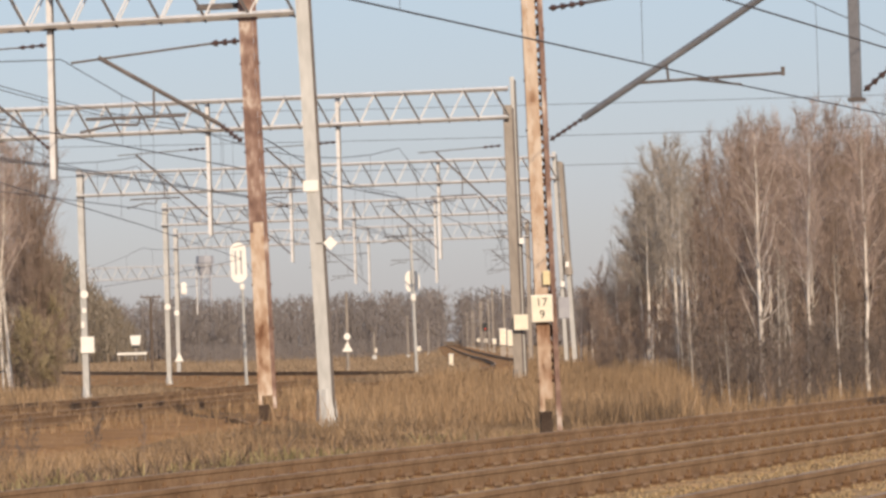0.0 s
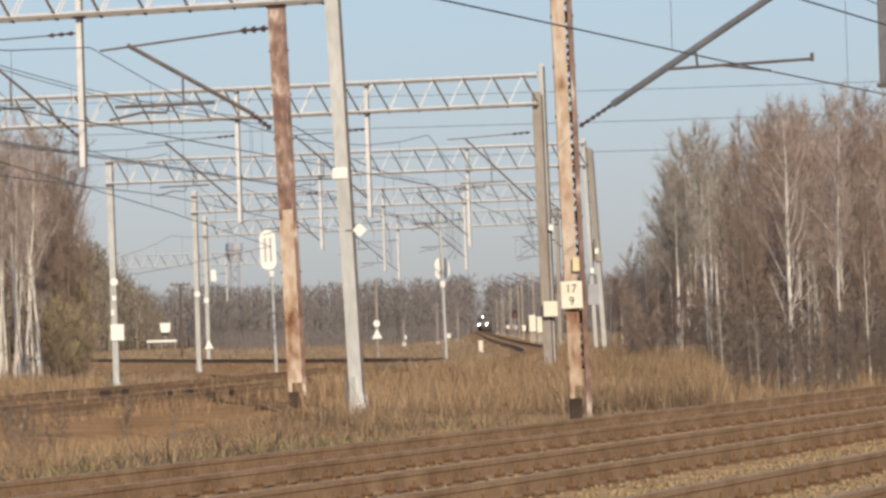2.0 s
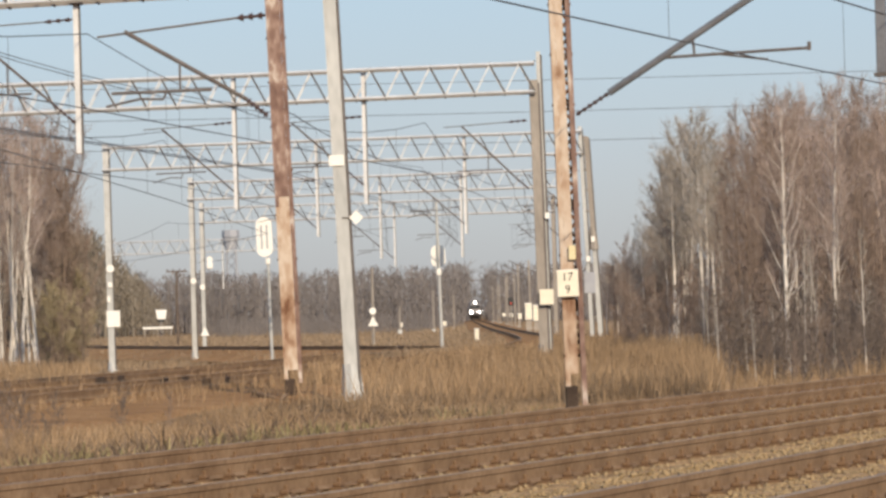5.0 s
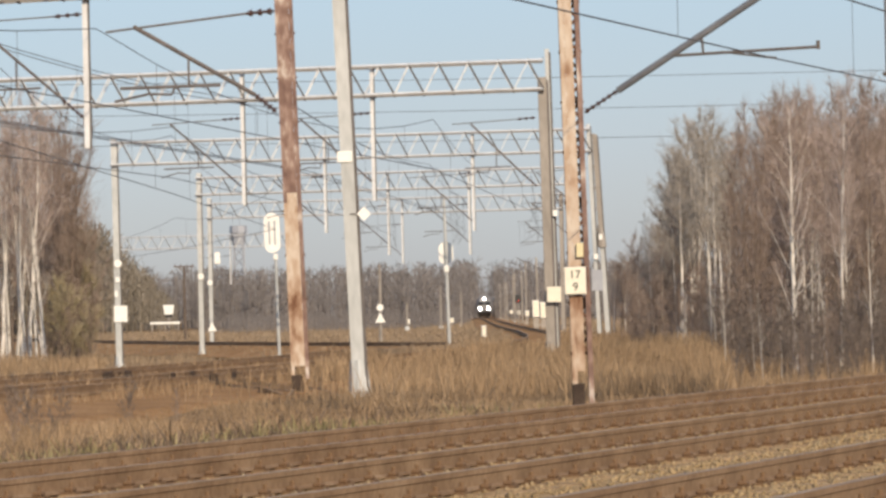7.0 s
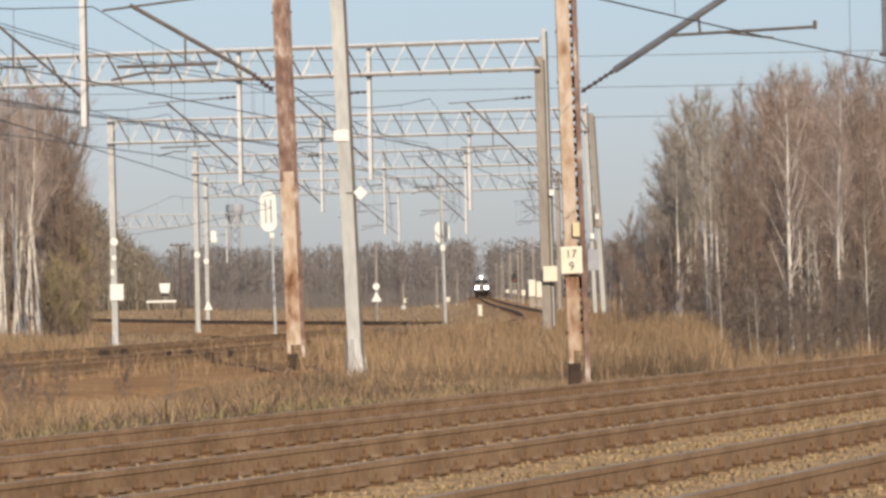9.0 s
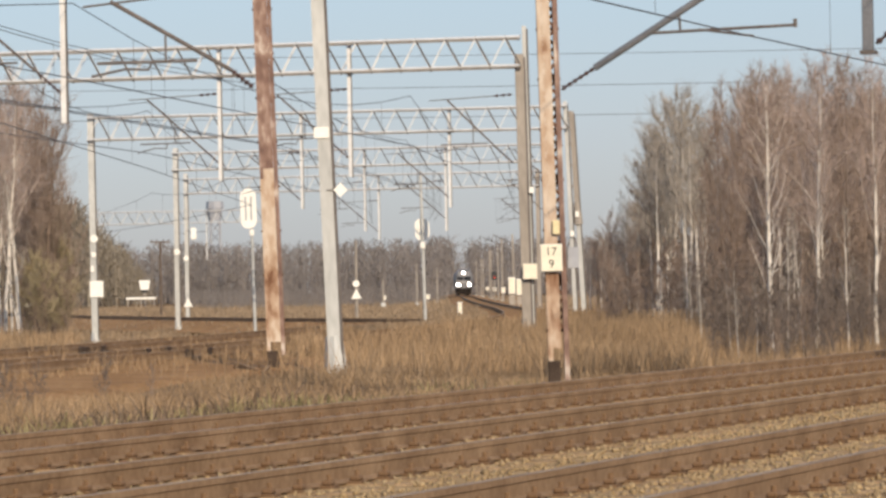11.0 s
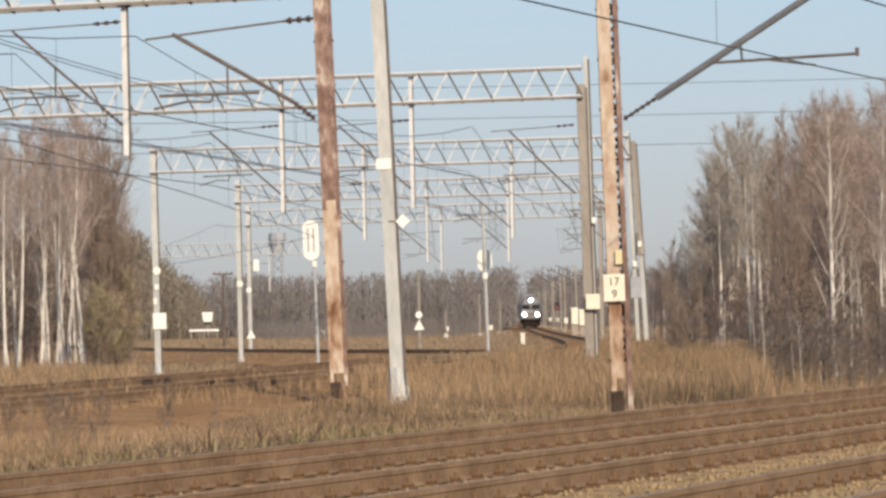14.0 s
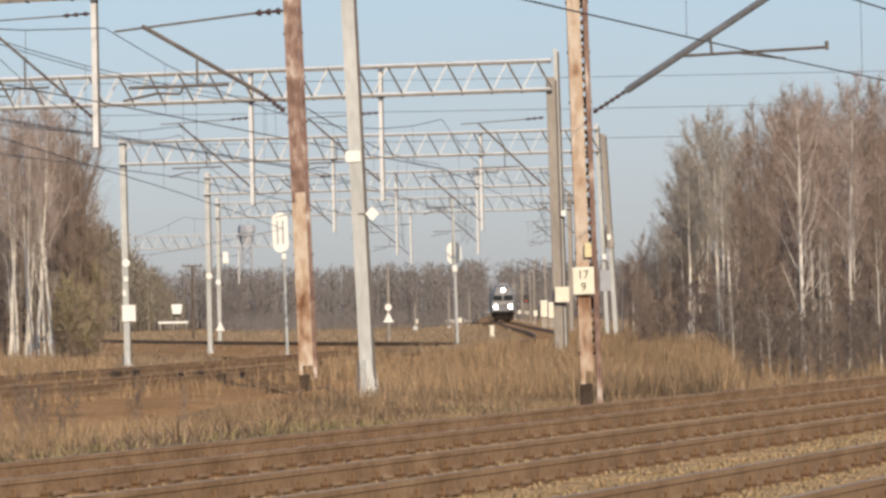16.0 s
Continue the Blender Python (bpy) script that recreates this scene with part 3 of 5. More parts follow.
def hanging_tube():
    part("drop_post", box(bmesh.new(), 4.57, 4.71, -0.32, -0.18, -3.19, 0.0, 0.01), "tube", PORTAL, "square grey steel drop post")
    part("drop_cap", box(bmesh.new(), 4.54, 4.75, -0.36, -0.14, -3.24, -3.19), "darktube", PORTAL)
    c = Vector((4.75, -0.25, -3.10))
    part("strut_insulator", beaded(c, c + Vector((0.62, 0, 0.5)), 0.05, 6), "insulator", PORTAL)
    part("strut", rod(bmesh.new(), c + Vector((0.62, 0, 0.5)), c + Vector((2.2, 0, 1.9)), 0.04), "tube", PORTAL)


hanging_tube()


# ---------------------------------------------------------------- portal gantries over the main line
def gantry(y, xl, xr, zl, zr, h, masts, drops, brackets, pale="galv"):
    """A box-truss portal. masts: (x, foot level, top level, width, lean, material); drops: (x, lowest level)."""
    t = empty("portal_gantry", pose(0, y, 0), "pale steel portal gantry with lattice beam over the tracks", "gantry", "portal gantries")
    span = xr - xl
    deep, bar = 0.62, 0.045
    slope = (zr - zl) / span
    Z = lambda x: zl + slope * (x - xl)
    for yy in (-deep / 2, deep / 2):
        for dz, nm in ((0, "bottom_chord"), (h, "top_chord")):
            bm = rod(bmesh.new(), (xl, yy, Z(xl) + dz), (xr, yy, Z(xr) + dz), bar * 1.25, sides=4)
            part(nm, bm, pale, t)
    n = max(4, round(span / (h * 1.06)))
    step = span / n
    ln = math.hypot(step / 2, h)
    meshes = []
    for w, mat in ((0.028, "wire"), (0.016, pale)):
        me = bpy.data.meshes.new("diagonal")
        bm = box(bmesh.new(), -w, w, -w, w, -ln / 2, ln / 2)
        bm.to_mesh(me), bm.free()
        me.materials.append(M[mat])
        meshes.append(me)
    ang = math.degrees(math.atan2(step / 2, h))
    for k in range(n):
        xa = xl + step * (k + 0.25)
        for yy, pick in ((-deep / 2 - 0.01, (1, 0)), (deep / 2 - 0.01, (1, 1))):
            piece("diagonal", meshes[pick[0]], pose(xa, yy, Z(xa) + h / 2, 0, ang, 0), t)
            piece("diagonal", meshes[pick[1]], pose(xa + step / 2, yy, Z(xa) + h / 2, 0, -ang, 0), t)
    cross = bpy.data.meshes.new("cross_tie")
    bm = box(bmesh.new(), -0.02, 0.02, -deep / 2, deep / 2, -0.02, 0.02)
    bm.to_mesh(cross), bm.free()
    cross.materials.append(M["darktube"])
    for k in range(n + 1):
        x = xl + step * k
        piece("cross_tie", cross, pose(x, 0, Z(x) - 0.055), t)
        piece("cross_tie", cross, pose(min(x + step / 2, xr), 0, Z(x) + h + 0.055), t)
    for x, z0, z1, w, lean, mat in masts:
        v, k = w / 2, 0.02
        bm = section([(-v, -v), (v, -v), (v, -v + k), (w * 0.12, -v + k), (w * 0.12, v - k), (v, v - k), (v, v), (-v, v)], 0, z1 - z0)
        m = part("mast", bm, mat, t)
        m.matrix_basis = pose(x, 0, z0, 0, lean, 0)
        part("mast_edge", box(bmesh.new(), w * 0.5 - 0.012, w * 0.5 + 0.045, -w / 2 - 0.008, -w / 2 + 0.10, 0.1, z1 - z0 - 0.1), "darktube", m, "dark strip along the right edge of the mast")
        bm = bmesh.new()
        bmesh.ops.create_cone(bm, cap_ends=True, segments=8, radius1=w * 0.95, radius2=w * 0.62, depth=1.0, matrix=Matrix.Translation((0, 0, 0.15)))
        part("foundation", bm, mat, m, "flared concrete foundation")
    for x, zb in drops:
        part("drop_post", box(bmesh.new(), x - 0.075, x + 0.03, -0.10, 0.0, zb, Z(x) + h), pale, t, "pale square drop post")
        # dark strip puts the post's shaded right side into colour
        part("drop_edge", box(bmesh.new(), x + 0.03, x + 0.065, -0.10, 0.02, zb - 0.02, Z(x) + h), "darktube", t, "shaded edge of the drop post")
        part("post_clamp", box(bmesh.new(), x - 0.12, x + 0.12, -0.16, 0.06, Z(x) - 0.08, Z(x) + 0.02), "darktube", t)
        part("post_head", box(bmesh.new(), x - 0.16, x + 0.16, -0.12, 0.10, Z(x) + h - 0.02, Z(x) + h + 0.07), "darktube", t)
    for x, z, side, reach in brackets:
        bracket(t, x, y - 0.05, z, side, reach, 1.95, 0.032)
    return t


# depth, beam ends, beam levels, beam depth, masts, drops, brackets
gantry(86.0, -17.0, -1.95, 7.36, 7.80, 0.86, [(-1.52, -0.36, 8.9, 0.27, -1.8, "mast"), (-16.9, -0.5, 8.4, 0.27, 0, "mast")],
       [(-6.80, 4.62), (-11.0, 4.6)], [(-6.85, 5.2, -1, 2.2), (-11.05, 5.2, -1, 2.2)])
gantry(130.0, -19.0, 3.42, 7.52, 7.84, 0.86, [(3.49, -0.4, 8.2, 0.27, -0.7, "darkmast"), (3.66, -0.4, 9.05, 0.13, -0.7, "mast"), (-18.9, -1.2, 8.5, 0.27, 0, "mast")],
       [(-1.72, 4.60), (-5.63, 4.56)], [(-1.76, 5.15, -1, 2.15), (-5.67, 5.08, -1, 2.15), (3.2, 4.9, -1, 2.0)])
TWIN = gantry(187.0, -13.85, 6.9, 7.88, 8.04, 0.95, [(-13.66, -1.05, 9.0, 0.27, -0.3, "mast"), (7.13, -0.45, 9.2, 0.17, -1.9, "mast"), (7.50, -0.45, 4.2, 0.20, -2.6, "mast"), (7.285, 4.2, 8.75, 0.22, -2.6, "darkmast")],
       [(1.80, 4.70), (-4.6, 4.75)], [(1.75, 5.1, -1, 2.2), (-4.65, 5.1, -1, 2.2), (6.75, 5.2, -1, 2.2)])
for z in (0.9, 4.6, 5.5, 6.4, 7.3, 8.0, 8.7):          # rungs between the two legs
    k = z + 0.45
    part("rung", rod(bmesh.new(), (7.13 - k * 0.033, -0.05, z), (7.50 - k * 0.0454, -0.05, z + 0.05), 0.045, sides=4), "darkmast", TWIN)
gantry(236.0, -12.9, 7.9, 7.90, 8.05, 0.92, [(-12.72, -0.95, 9.1, 0.26, 0.0, "mast"), (7.8, -0.45, 9.0, 0.26, -0.5, "darkmast")],
       [(2.03, 4.33), (-2.4, 4.4)], [(1.98, 5.0, -1, 2.2), (-2.45, 5.0, -1, 2.2), (7.6, 5.1, -1, 2.2)])
gantry(286.0, -14.9, 8.6, 7.76, 7.9, 0.95, [(-14.76, -1.2, 9.1, 0.26, 0.0, "mast"), (8.5, -0.45, 9.0, 0.26, 0, "darkmast")],
       [(-2.0, 4.5)], [(-2.05, 5.0, -1, 2.2), (8.3, 5.1, -1, 2.2)])
gantry(416.0, -30.2, -12.8, 7.9, 7.95, 1.15, [(-30.3, -1.1, 9.2, 0.26, 0.0, "mast"), (-12.8, -1.0, 9.2, 0.26, 0, "mast")],
       [(-19.5, 4.33)], [(-19.55, 5.0, -1, 2.2)])


# ---------------------------------------------------------------- overhead wires
def wire(name, points, r, label):
    ob = mesh_object(name, pipe(points, r, 4), "wire")
    return tagged(ob, label, "overhead wire", "overhead wires")


def span_wires(support, n, z_contact, z_top, sag, r):
    """Contact and messenger wire with droppers through support places."""
    low, top, hangers = [], [], []
    for a, b in zip(support, support[1:]):
        for k in range(n):
            u = k / n
            p = a.lerp(b, u)
            low.append(Vector((p.x, p.y, z_contact)))
            top.append(Vector((p.x, p.y, z_top - (sag if a.y < 140 else min(sag, 0.55)) * 4 * u * (1 - u))))
            if k % 2 == 1:
                hangers.append((low[-1], top[-1]))
    w = wire("contact_wire", low, r, "dark overhead contact wire hung on thin droppers")
    wire("messenger_wire", top, r * 0.85, "dark sagging messenger wire above the contact wire")
    for a, b in hangers:
        part("dropper", rod(bmesh.new(), a, b, r * 0.45, sides=3), "wire", w)


STATIONS = [38.0, 86.0, 130.0, 187.0, 236.0, 286.0]
for a, zc, zt, sag in ((0.0, 5.5, 7.0, 0.95), (4.0, 5.6, 7.4, 0.35), (4.35, 5.62, 7.62, 0.38), (8.0, 5.45, 7.0, 0.8)):
    sup = [main_line(y, a + (0.25 if k % 2 else -0.25)) for k, y in enumerate(STATIONS)]
    span_wires(sup, 8, zc, zt, sag, 0.0125)
for p in NEAR_TRACKS:
    sup = [near(s, p + q) for s, q in ((6, -0.2), (59, 0.2), (114, -0.2), (170, 0.2), (230, 0.0))]
    span_wires(sup, 10, 4.66, 6.35, 0.6, 0.0105)
sup = [Vector((-16.5, 40, 0)), Vector((-9.0, 86, 0)), Vector((-7.8, 130, 0)), Vector((-6.8, 187, 0)), Vector((-14.0, 236, 0)), Vector((-25, 300, 0))]
span_wires(sup, 8, 4.95, 6.7, 0.8, 0.0125)
LINE_LEVELS = (16.0, 14.1, 12.3)
for z in LINE_LEVELS:
    wire("power_line", [Vector((x, 260 + x * 0.1, z - 0.8 + 0.8 * (x / 75) ** 2)) for x in range(-75, 76, 15)], 0.016, "thin distant power line crossing the sky")
for x in (-75, 75):
    pole = empty("power_pole", pose(x, 260 + x * 0.1, -1.0), "concrete power pole carrying thin wires", "pole", "power poles")
    part("pole", rod(bmesh.new(), (0, 0, 0), (0, 0, 17.6), 0.22, 0.14, 8), "mast", pole)
    for z in LINE_LEVELS:
        part("crossarm", box(bmesh.new(), -0.6, 0.6, -0.06, 0.06, z + 0.9, z + 1.0), "darktube", pole)


# ---------------------------------------------------------------- signs and signals
def oval(bm, x, y, z, w, h, thick, n=24):
    ring = []
    for yy in (y - thick / 2, y + thick / 2):
        row = []
        for k in range(n):
            a = k * math.tau / n
            s = 1 if math.sin(a) > 0 else -1
            row.append(bm.verts.new((x + w / 2 * math.cos(a), yy, z + s * (h / 2 - w / 2) + w / 2 * math.sin(a))))
        ring.append(row)
    bm.faces.new(ring[0])
    bm.faces.new(ring[1][::-1])
    for k in range(n):
        bm.faces.new((ring[0][k], ring[1][k], ring[1][(k + 1) % n], ring[0][(k + 1) % n]))
    bmesh.ops.recalc_face_normals(bm, faces=bm.faces)
    return bm


def signal(x, y, z0, ztop, zc, w, h, label, offset=0.0, lamps=3, back=-0.16):
    t = empty("light_signal", pose(x, y, z0, 0, -0.9, 0), label, "railway signal", "light signals")
    part("post", rod(bmesh.new(), (0, 0, 0), (0, 0, ztop - z0), 0.075, 0.06, 8), "mast", t)
    b = part("signal_board", oval(bmesh.new(), offset, back, zc - z0, w, h, 0.05), "white", t, "white oval signal board")
    if back < 0:
        for s in (-1, 1):
            part("stripe", box(bmesh.new(), offset + s * w * 0.17 - 0.04, offset + s * w * 0.17 + 0.04, back - 0.045, back - 0.027, zc - z0 - h * 0.3, zc - z0 + h * 0.3), "steelgrey", b, "grey upright stripe")
    for k in range(lamps):
        z = zc - z0 + h * 0.26 * (k - (lamps - 1) / 2)
        part("lamp_hood", rod(bmesh.new(), (offset, -0.22, z), (offset, -0.36, z), 0.10, 0.11, 10), "galv", b)
    part("cabinet", box(bmesh.new(), -0.11, 0.11, -0.12, 0.10, zc - z0 - h / 2 - 0.34, zc - z0 - h / 2 - 0.05, 0.03), "white", t, "small white junction box")
    part("base", box(bmesh.new(), -0.2, 0.2, -0.2, 0.2, -0.4, 0.15, 0.03), "mast", t)


signal(-7.22, 200.0, -0.9, 4.2, 5.05, 0.74, 1.85, "white oval light signal on a slim grey post", -0.12, 0)
signal(0.62, 190.0, -0.55, 6.36, 3.80, 0.64, 1.0, "slim white mast with an oval signal board", 0.0, 0, 0.12)


def plate_thing(name, x, y, z, label, parts):
    t = empty(name, pose(x, y, z), label, "sign")
    for nm, bm, mat in parts:
        part(nm, bm, mat, t)
    return t


plate_thing("white_band", -1.72, 85.84, 4.33, "white painted band plate on grey mast", [("plate", box(bmesh.new(), -0.14, 0.14, -0.012, 0.0, -0.10, 0.10), "white"), ("band", box(bmesh.new(), -0.15, 0.15, 0.0, 0.02, -0.11, 0.11), "white")])
d = bmesh.new()
bmesh.ops.create_cube(d, size=1, matrix=pose(0, 0, 0, 0, 45, 0) @ Matrix.Diagonal((0.20, 0.02, 0.20, 1)))
plate_thing("diamond_sign", -1.36, 85.82, 3.19, "small white diamond sign fixed to grey mast", [("plate", d, "white"), ("arm", rod(bmesh.new(), (-0.28, 0.03, 0), (0.05, 0.03, 0), 0.012), "darktube")])
small_plate(3.59, 129.66, 1.66, 0.42, 0.46, "cream", "pale cream square plate on brown mast")
small_plate(-13.56, 186.8, 1.44, 0.58, 0.70, "white", "large white square plate on grey mast")
plate_thing("white_disc", -13.64, 186.82, 3.62, "round white reflector on grey mast", [("disc", disc(0, 0, 0, 0.17), "white"), ("stay", rod(bmesh.new(), (0, 0.0, 0), (0, 0.06, 0), 0.03), "darktube")])
for x, y, z, w, h in ((-13.66, 186.8, 2.92, 0.20, 0.22), (-13.74, 186.8, 2.30, 0.14, 0.26), (7.02, 186.8, 3.45, 0.18, 0.24), (7.24, 186.8, 4.3, 0.16, 0.24), (3.68, 129.8, 4.1, 0.14, 0.18)):
    small_plate(x, y, z, w, h, "white", "small white reflector plate on grey mast")
plate_thing("white_disc", -12.70, 235.82, 3.45, "round white reflector on grey mast", [("disc", disc(0, 0, 0, 0.17), "white"), ("stay", rod(bmesh.new(), (0, 0.0, 0), (0, 0.06, 0), 0.03), "darktube")])
plate_thing("white_disc", -14.80, 285.82, 3.5, "round white reflector on grey mast", [("disc", disc(0, 0, 0, 0.18), "white"), ("stay", rod(bmesh.new(), (0, 0.0, 0), (0, 0.06, 0), 0.03), "darktube")])
plate_thing("lamp_box", -14.28, 285.7, 5.20, "small white lamp box on an arm of grey mast", [("disc", disc(0, 0, 0.12, 0.20), "white"), ("box", box(bmesh.new(), -0.2, 0.2, -0.05, 0.05, -0.5, -0.06, 0.05), "white"), ("arm", rod(bmesh.new(), (-0.5, 0.06, 0.1), (0.05, 0.06, 0.1), 0.02), "darktube")])


def triangle(w, h, y=0.0, z=0.0):
    bm = bmesh.new()
    bmesh.ops.create_cone(bm, cap_ends=True, segments=3, radius1=1, radius2=1, depth=0.03, matrix=pose(0, 0, 0, 90, 0, 0))
    bmesh.ops.scale(bm, vec=(w / 1.732, 1, h / 1.5), verts=bm.verts)
    bmesh.ops.translate(bm, vec=(0, y, z), verts=bm.verts)
    return bm


plate_thing("triangle_sign", -14.72, 285.8, 0.5, "white triangular sign low on grey mast", [("plate", triangle(0.58, 0.62), "white"), ("stay", box(bmesh.new(), -0.05, 0.05, 0.01, 0.08, -0.1, 0.1), "darktube")])
plate_thing("warning_sign", -3.27, 260.0, -0.45, "white round and triangular warning signs on grey post",
            [("post", rod(bmesh.new(), (0, 0.05, 0), (0, 0.05, 4.6), 0.10, 0.09, 8), "darkmast"), ("disc", disc(0, -0.1, 2.02, 0.21), "white"), ("plate", triangle(0.62, 0.62, -0.1, 1.32), "white")])



# ---------------------------------------------------------------- far lineside things
def far_mast(x, y, z0, z1):
    t = empty("lineside_mast", pose(x, y, z0, 0, random.uniform(-0.6, 0.4), 0), "distant grey catenary mast beside the main line", "catenary mast", "distant masts")
    part("pole", box(bmesh.new(), -0.085, 0.085, -0.085, 0.085, 0, z1 - z0, 0.02), "darkmast", t)
    part("arm", rod(bmesh.new(), (0, 0, z1 - z0 - 1.6), (-2.4, 0, z1 - z0 - 0.4), 0.04), "darktube", t)
    part("foundation", box(bmesh.new(), -0.25, 0.25, -0.25, 0.25, -0.2, 0.25, 0.03), "mast", t)


for k, y in enumerate((345, 400, 455, 510, 565, 620, 680, 745, 815, 890, 960)):
    p = main_line(y, -3.1 - 0.3 * (k % 2))
    far_mast(p.x, y + 6, -0.45, 5.9 + 0.25 * (k % 3))
for x, y, h in ((0.7, 480, 4.0), (-3.2, 500, 2.4), (3.2, 520, 3.6), (-9.0, 470, 2.0)):
    far_mast(x, y, -0.6, h)


def cabinet(x, y, z, w, h, label, foot=0.2):
    t = empty("relay_cabinet", pose(x, y, z), label, "cabinet", "relay cabinets")
    part("body", box(bmesh.new(), -w / 2, w / 2, -0.25, 0.25, 0.12, h, 0.02), "white", t)
    part("door", box(bmesh.new(), -w / 2 + 0.04, w / 2 - 0.04, -0.27, -0.252, 0.18, h - 0.06, 0.004), "cream", t)
    part("roof", box(bmesh.new(), -w / 2 - 0.04, w / 2 + 0.04, -0.3, 0.3, h, h + 0.05, 0.01), "white", t)
    part("plinth", box(bmesh.new(), -foot, foot, -0.1, 0.1, -1.3, 0.12), "darkmast", t)


cabinet(7.72, 330, 0.55, 0.5, 1.35, "tall white relay cabinet beside the main line")
cabinet(8.32, 330, 0.45, 0.5, 1.30, "tall white relay cabinet beside the main line")
for x, y, z, w, h in ((9.2, 430, 0.5, 0.38, 0.62), (10.1, 520, 0.6, 0.4, 0.55), (12.4, 700, 0.6, 0.5, 0.6), (1.9, 480, -0.1, 0.4, 0.6), (-3.2, 520, -0.2, 0.4, 0.6),
                      (2.75, 244, -0.40, 0.24, 0.75)):
    cabinet(x, y, z, w, h, "small white lineside box standing in dry grass", 0.05)


def dwarf_signal():
    t = empty("lineside_signal", pose(9.3, 480, -0.45), "dark lineside signal with a red light", "railway signal")
    part("post", rod(bmesh.new(), (0, 0, 0), (0, 0, 2.6), 0.08, sides=8), "darkmast", t)
    h = part("head", box(bmesh.new(), -0.32, 0.32, -0.15, 0.15, 2.5, 3.4, 0.08), "black", t)
    part("lens", disc(0.0, -0.17, 2.75, 0.07), "red", h, "glowing red lens")


dwarf_signal()


def water_tower():
    t = empty("lattice_tower", pose(-40.5, 900, -1), "distant lattice tower, grey paled for haze, with a stepped head", "tower")
    for s in (-1, 1):
        for y in (0, 2.2):
            part("leg", rod(bmesh.new(), (s * 1.25, y, 0), (s * 0.95, y, 17.2), 0.20, sides=5), "steelgrey", t)
    for k in range(8):
        s = 1 if k % 2 else -1
        part("brace", rod(bmesh.new(), (s * (1.25 - k * 0.037), 0, 2.1 * k), (-s * (1.21 - k * 0.037), 0, 2.1 * k + 2.1), 0.10, sides=4), "steelgrey", t)
        part("brace", rod(bmesh.new(), (-s * (1.25 - k * 0.037), 2.2, 2.1 * k), (s * (1.21 - k * 0.037), 2.2, 2.1 * k + 2.1), 0.10, sides=4), "steelgrey", t)
    bm = bmesh.new()
    bmesh.ops.create_cone(bm, cap_ends=True, segments=8, radius1=1.25, radius2=1.65, depth=2.5, matrix=Matrix.Translation((0, 1.1, 18.4)))
    part("lower_drum", bm, "steelgrey", t)
    bm = bmesh.new()
    bmesh.ops.create_cone(bm, cap_ends=True, segments=8, radius1=1.9, radius2=1.75, depth=1.5, matrix=Matrix.Translation((0, 1.1, 20.4)))
    part("head", bm, "steelgrey", t)
    part("aerial", rod(bmesh.new(), (0.3, 1.1, 21.1), (0.3, 1.1, 22.4), 0.06, sides=4), "steelgrey", t)


water_tower()


def telegraph_pole():
    t = empty("telegraph_pole", pose(-23.1, 400, -1.1), "dark wooden pole with a crossarm", "pole")
    part("pole", rod(bmesh.new(), (0, 0, 0), (0, 0, 7.1), 0.13, 0.10, 8), "bark", t)
    part("crossarm", box(bmesh.new(), -0.95, 0.95, -0.06, 0.06, 6.98, 7.12), "bark", t)
    for x in (-0.8, -0.3, 0.3, 0.8):
        part("insulator", rod(bmesh.new(), (x, 0, 7.12), (x, 0, 7.32), 0.05, 0.03, 6), "insulator", t)


telegraph_pole()


def road_things():
    # white bar shaped after a far glare; its posts are added
    t = empty("barrier_rail", pose(-44.9, 720, -1.0), "long white bar in place of a distant glare, on added posts", "barrier")
    part("rail", box(bmesh.new(), -2.5, 2.5, -0.08, 0.08, 1.25, 1.62, 0.03), "white", t)
    for x in (-2.2, 0, 2.2):
        part("post", box(bmesh.new(), x - 0.08, x + 0.08, 0.09, 0.25, 0, 1.5), "darkmast", t)
    # white board shaped after the glare above it, on an added post
    s = empty("road_sign", pose(-44.4, 722, -1.0), "white tapered board in place of a distant glare, on an added post", "sign")
    bm = box(bmesh.new(), -0.95, 0.95, -0.06, 0.06, 2.85, 4.45, 0.03)
    for v in bm.verts:
        if v.co.z < 3.5:
            v.co.x *= 0.72
    part("board", bm, "white", s)
    part("post", rod(bmesh.new(), (0, 0.15, 0), (0, 0.15, 3.4), 0.16, sides=8), "darkmast", s)
    # black bar in place of the shadow below the white board
    part("cross_bar", box(bmesh.new(), -0.55, 0.55, -0.02, 0.2, 2.35, 2.8), "black", s)
    bm = box(bmesh.new(), -160, 120, 709, 715, -1.2, -0.99)
    tagged(mesh_object("road", bm, "road"), "narrow asphalt road crossing beyond the field", "road", kind="structure")
    return t


road_things()


# ---------------------------------------------------------------- car on the far road
def wheel(parent, x, y, z, r):
    w = part("wheel", rod(bmesh.new(), (x, y - 0.1, z), (x, y + 0.1, z), r, sides=16), "tyre", parent)
    part("rim", rod(bmesh.new(), (x, y - 0.115, z), (x, y - 0.10, z), r * 0.62, sides=12), "galv", w)


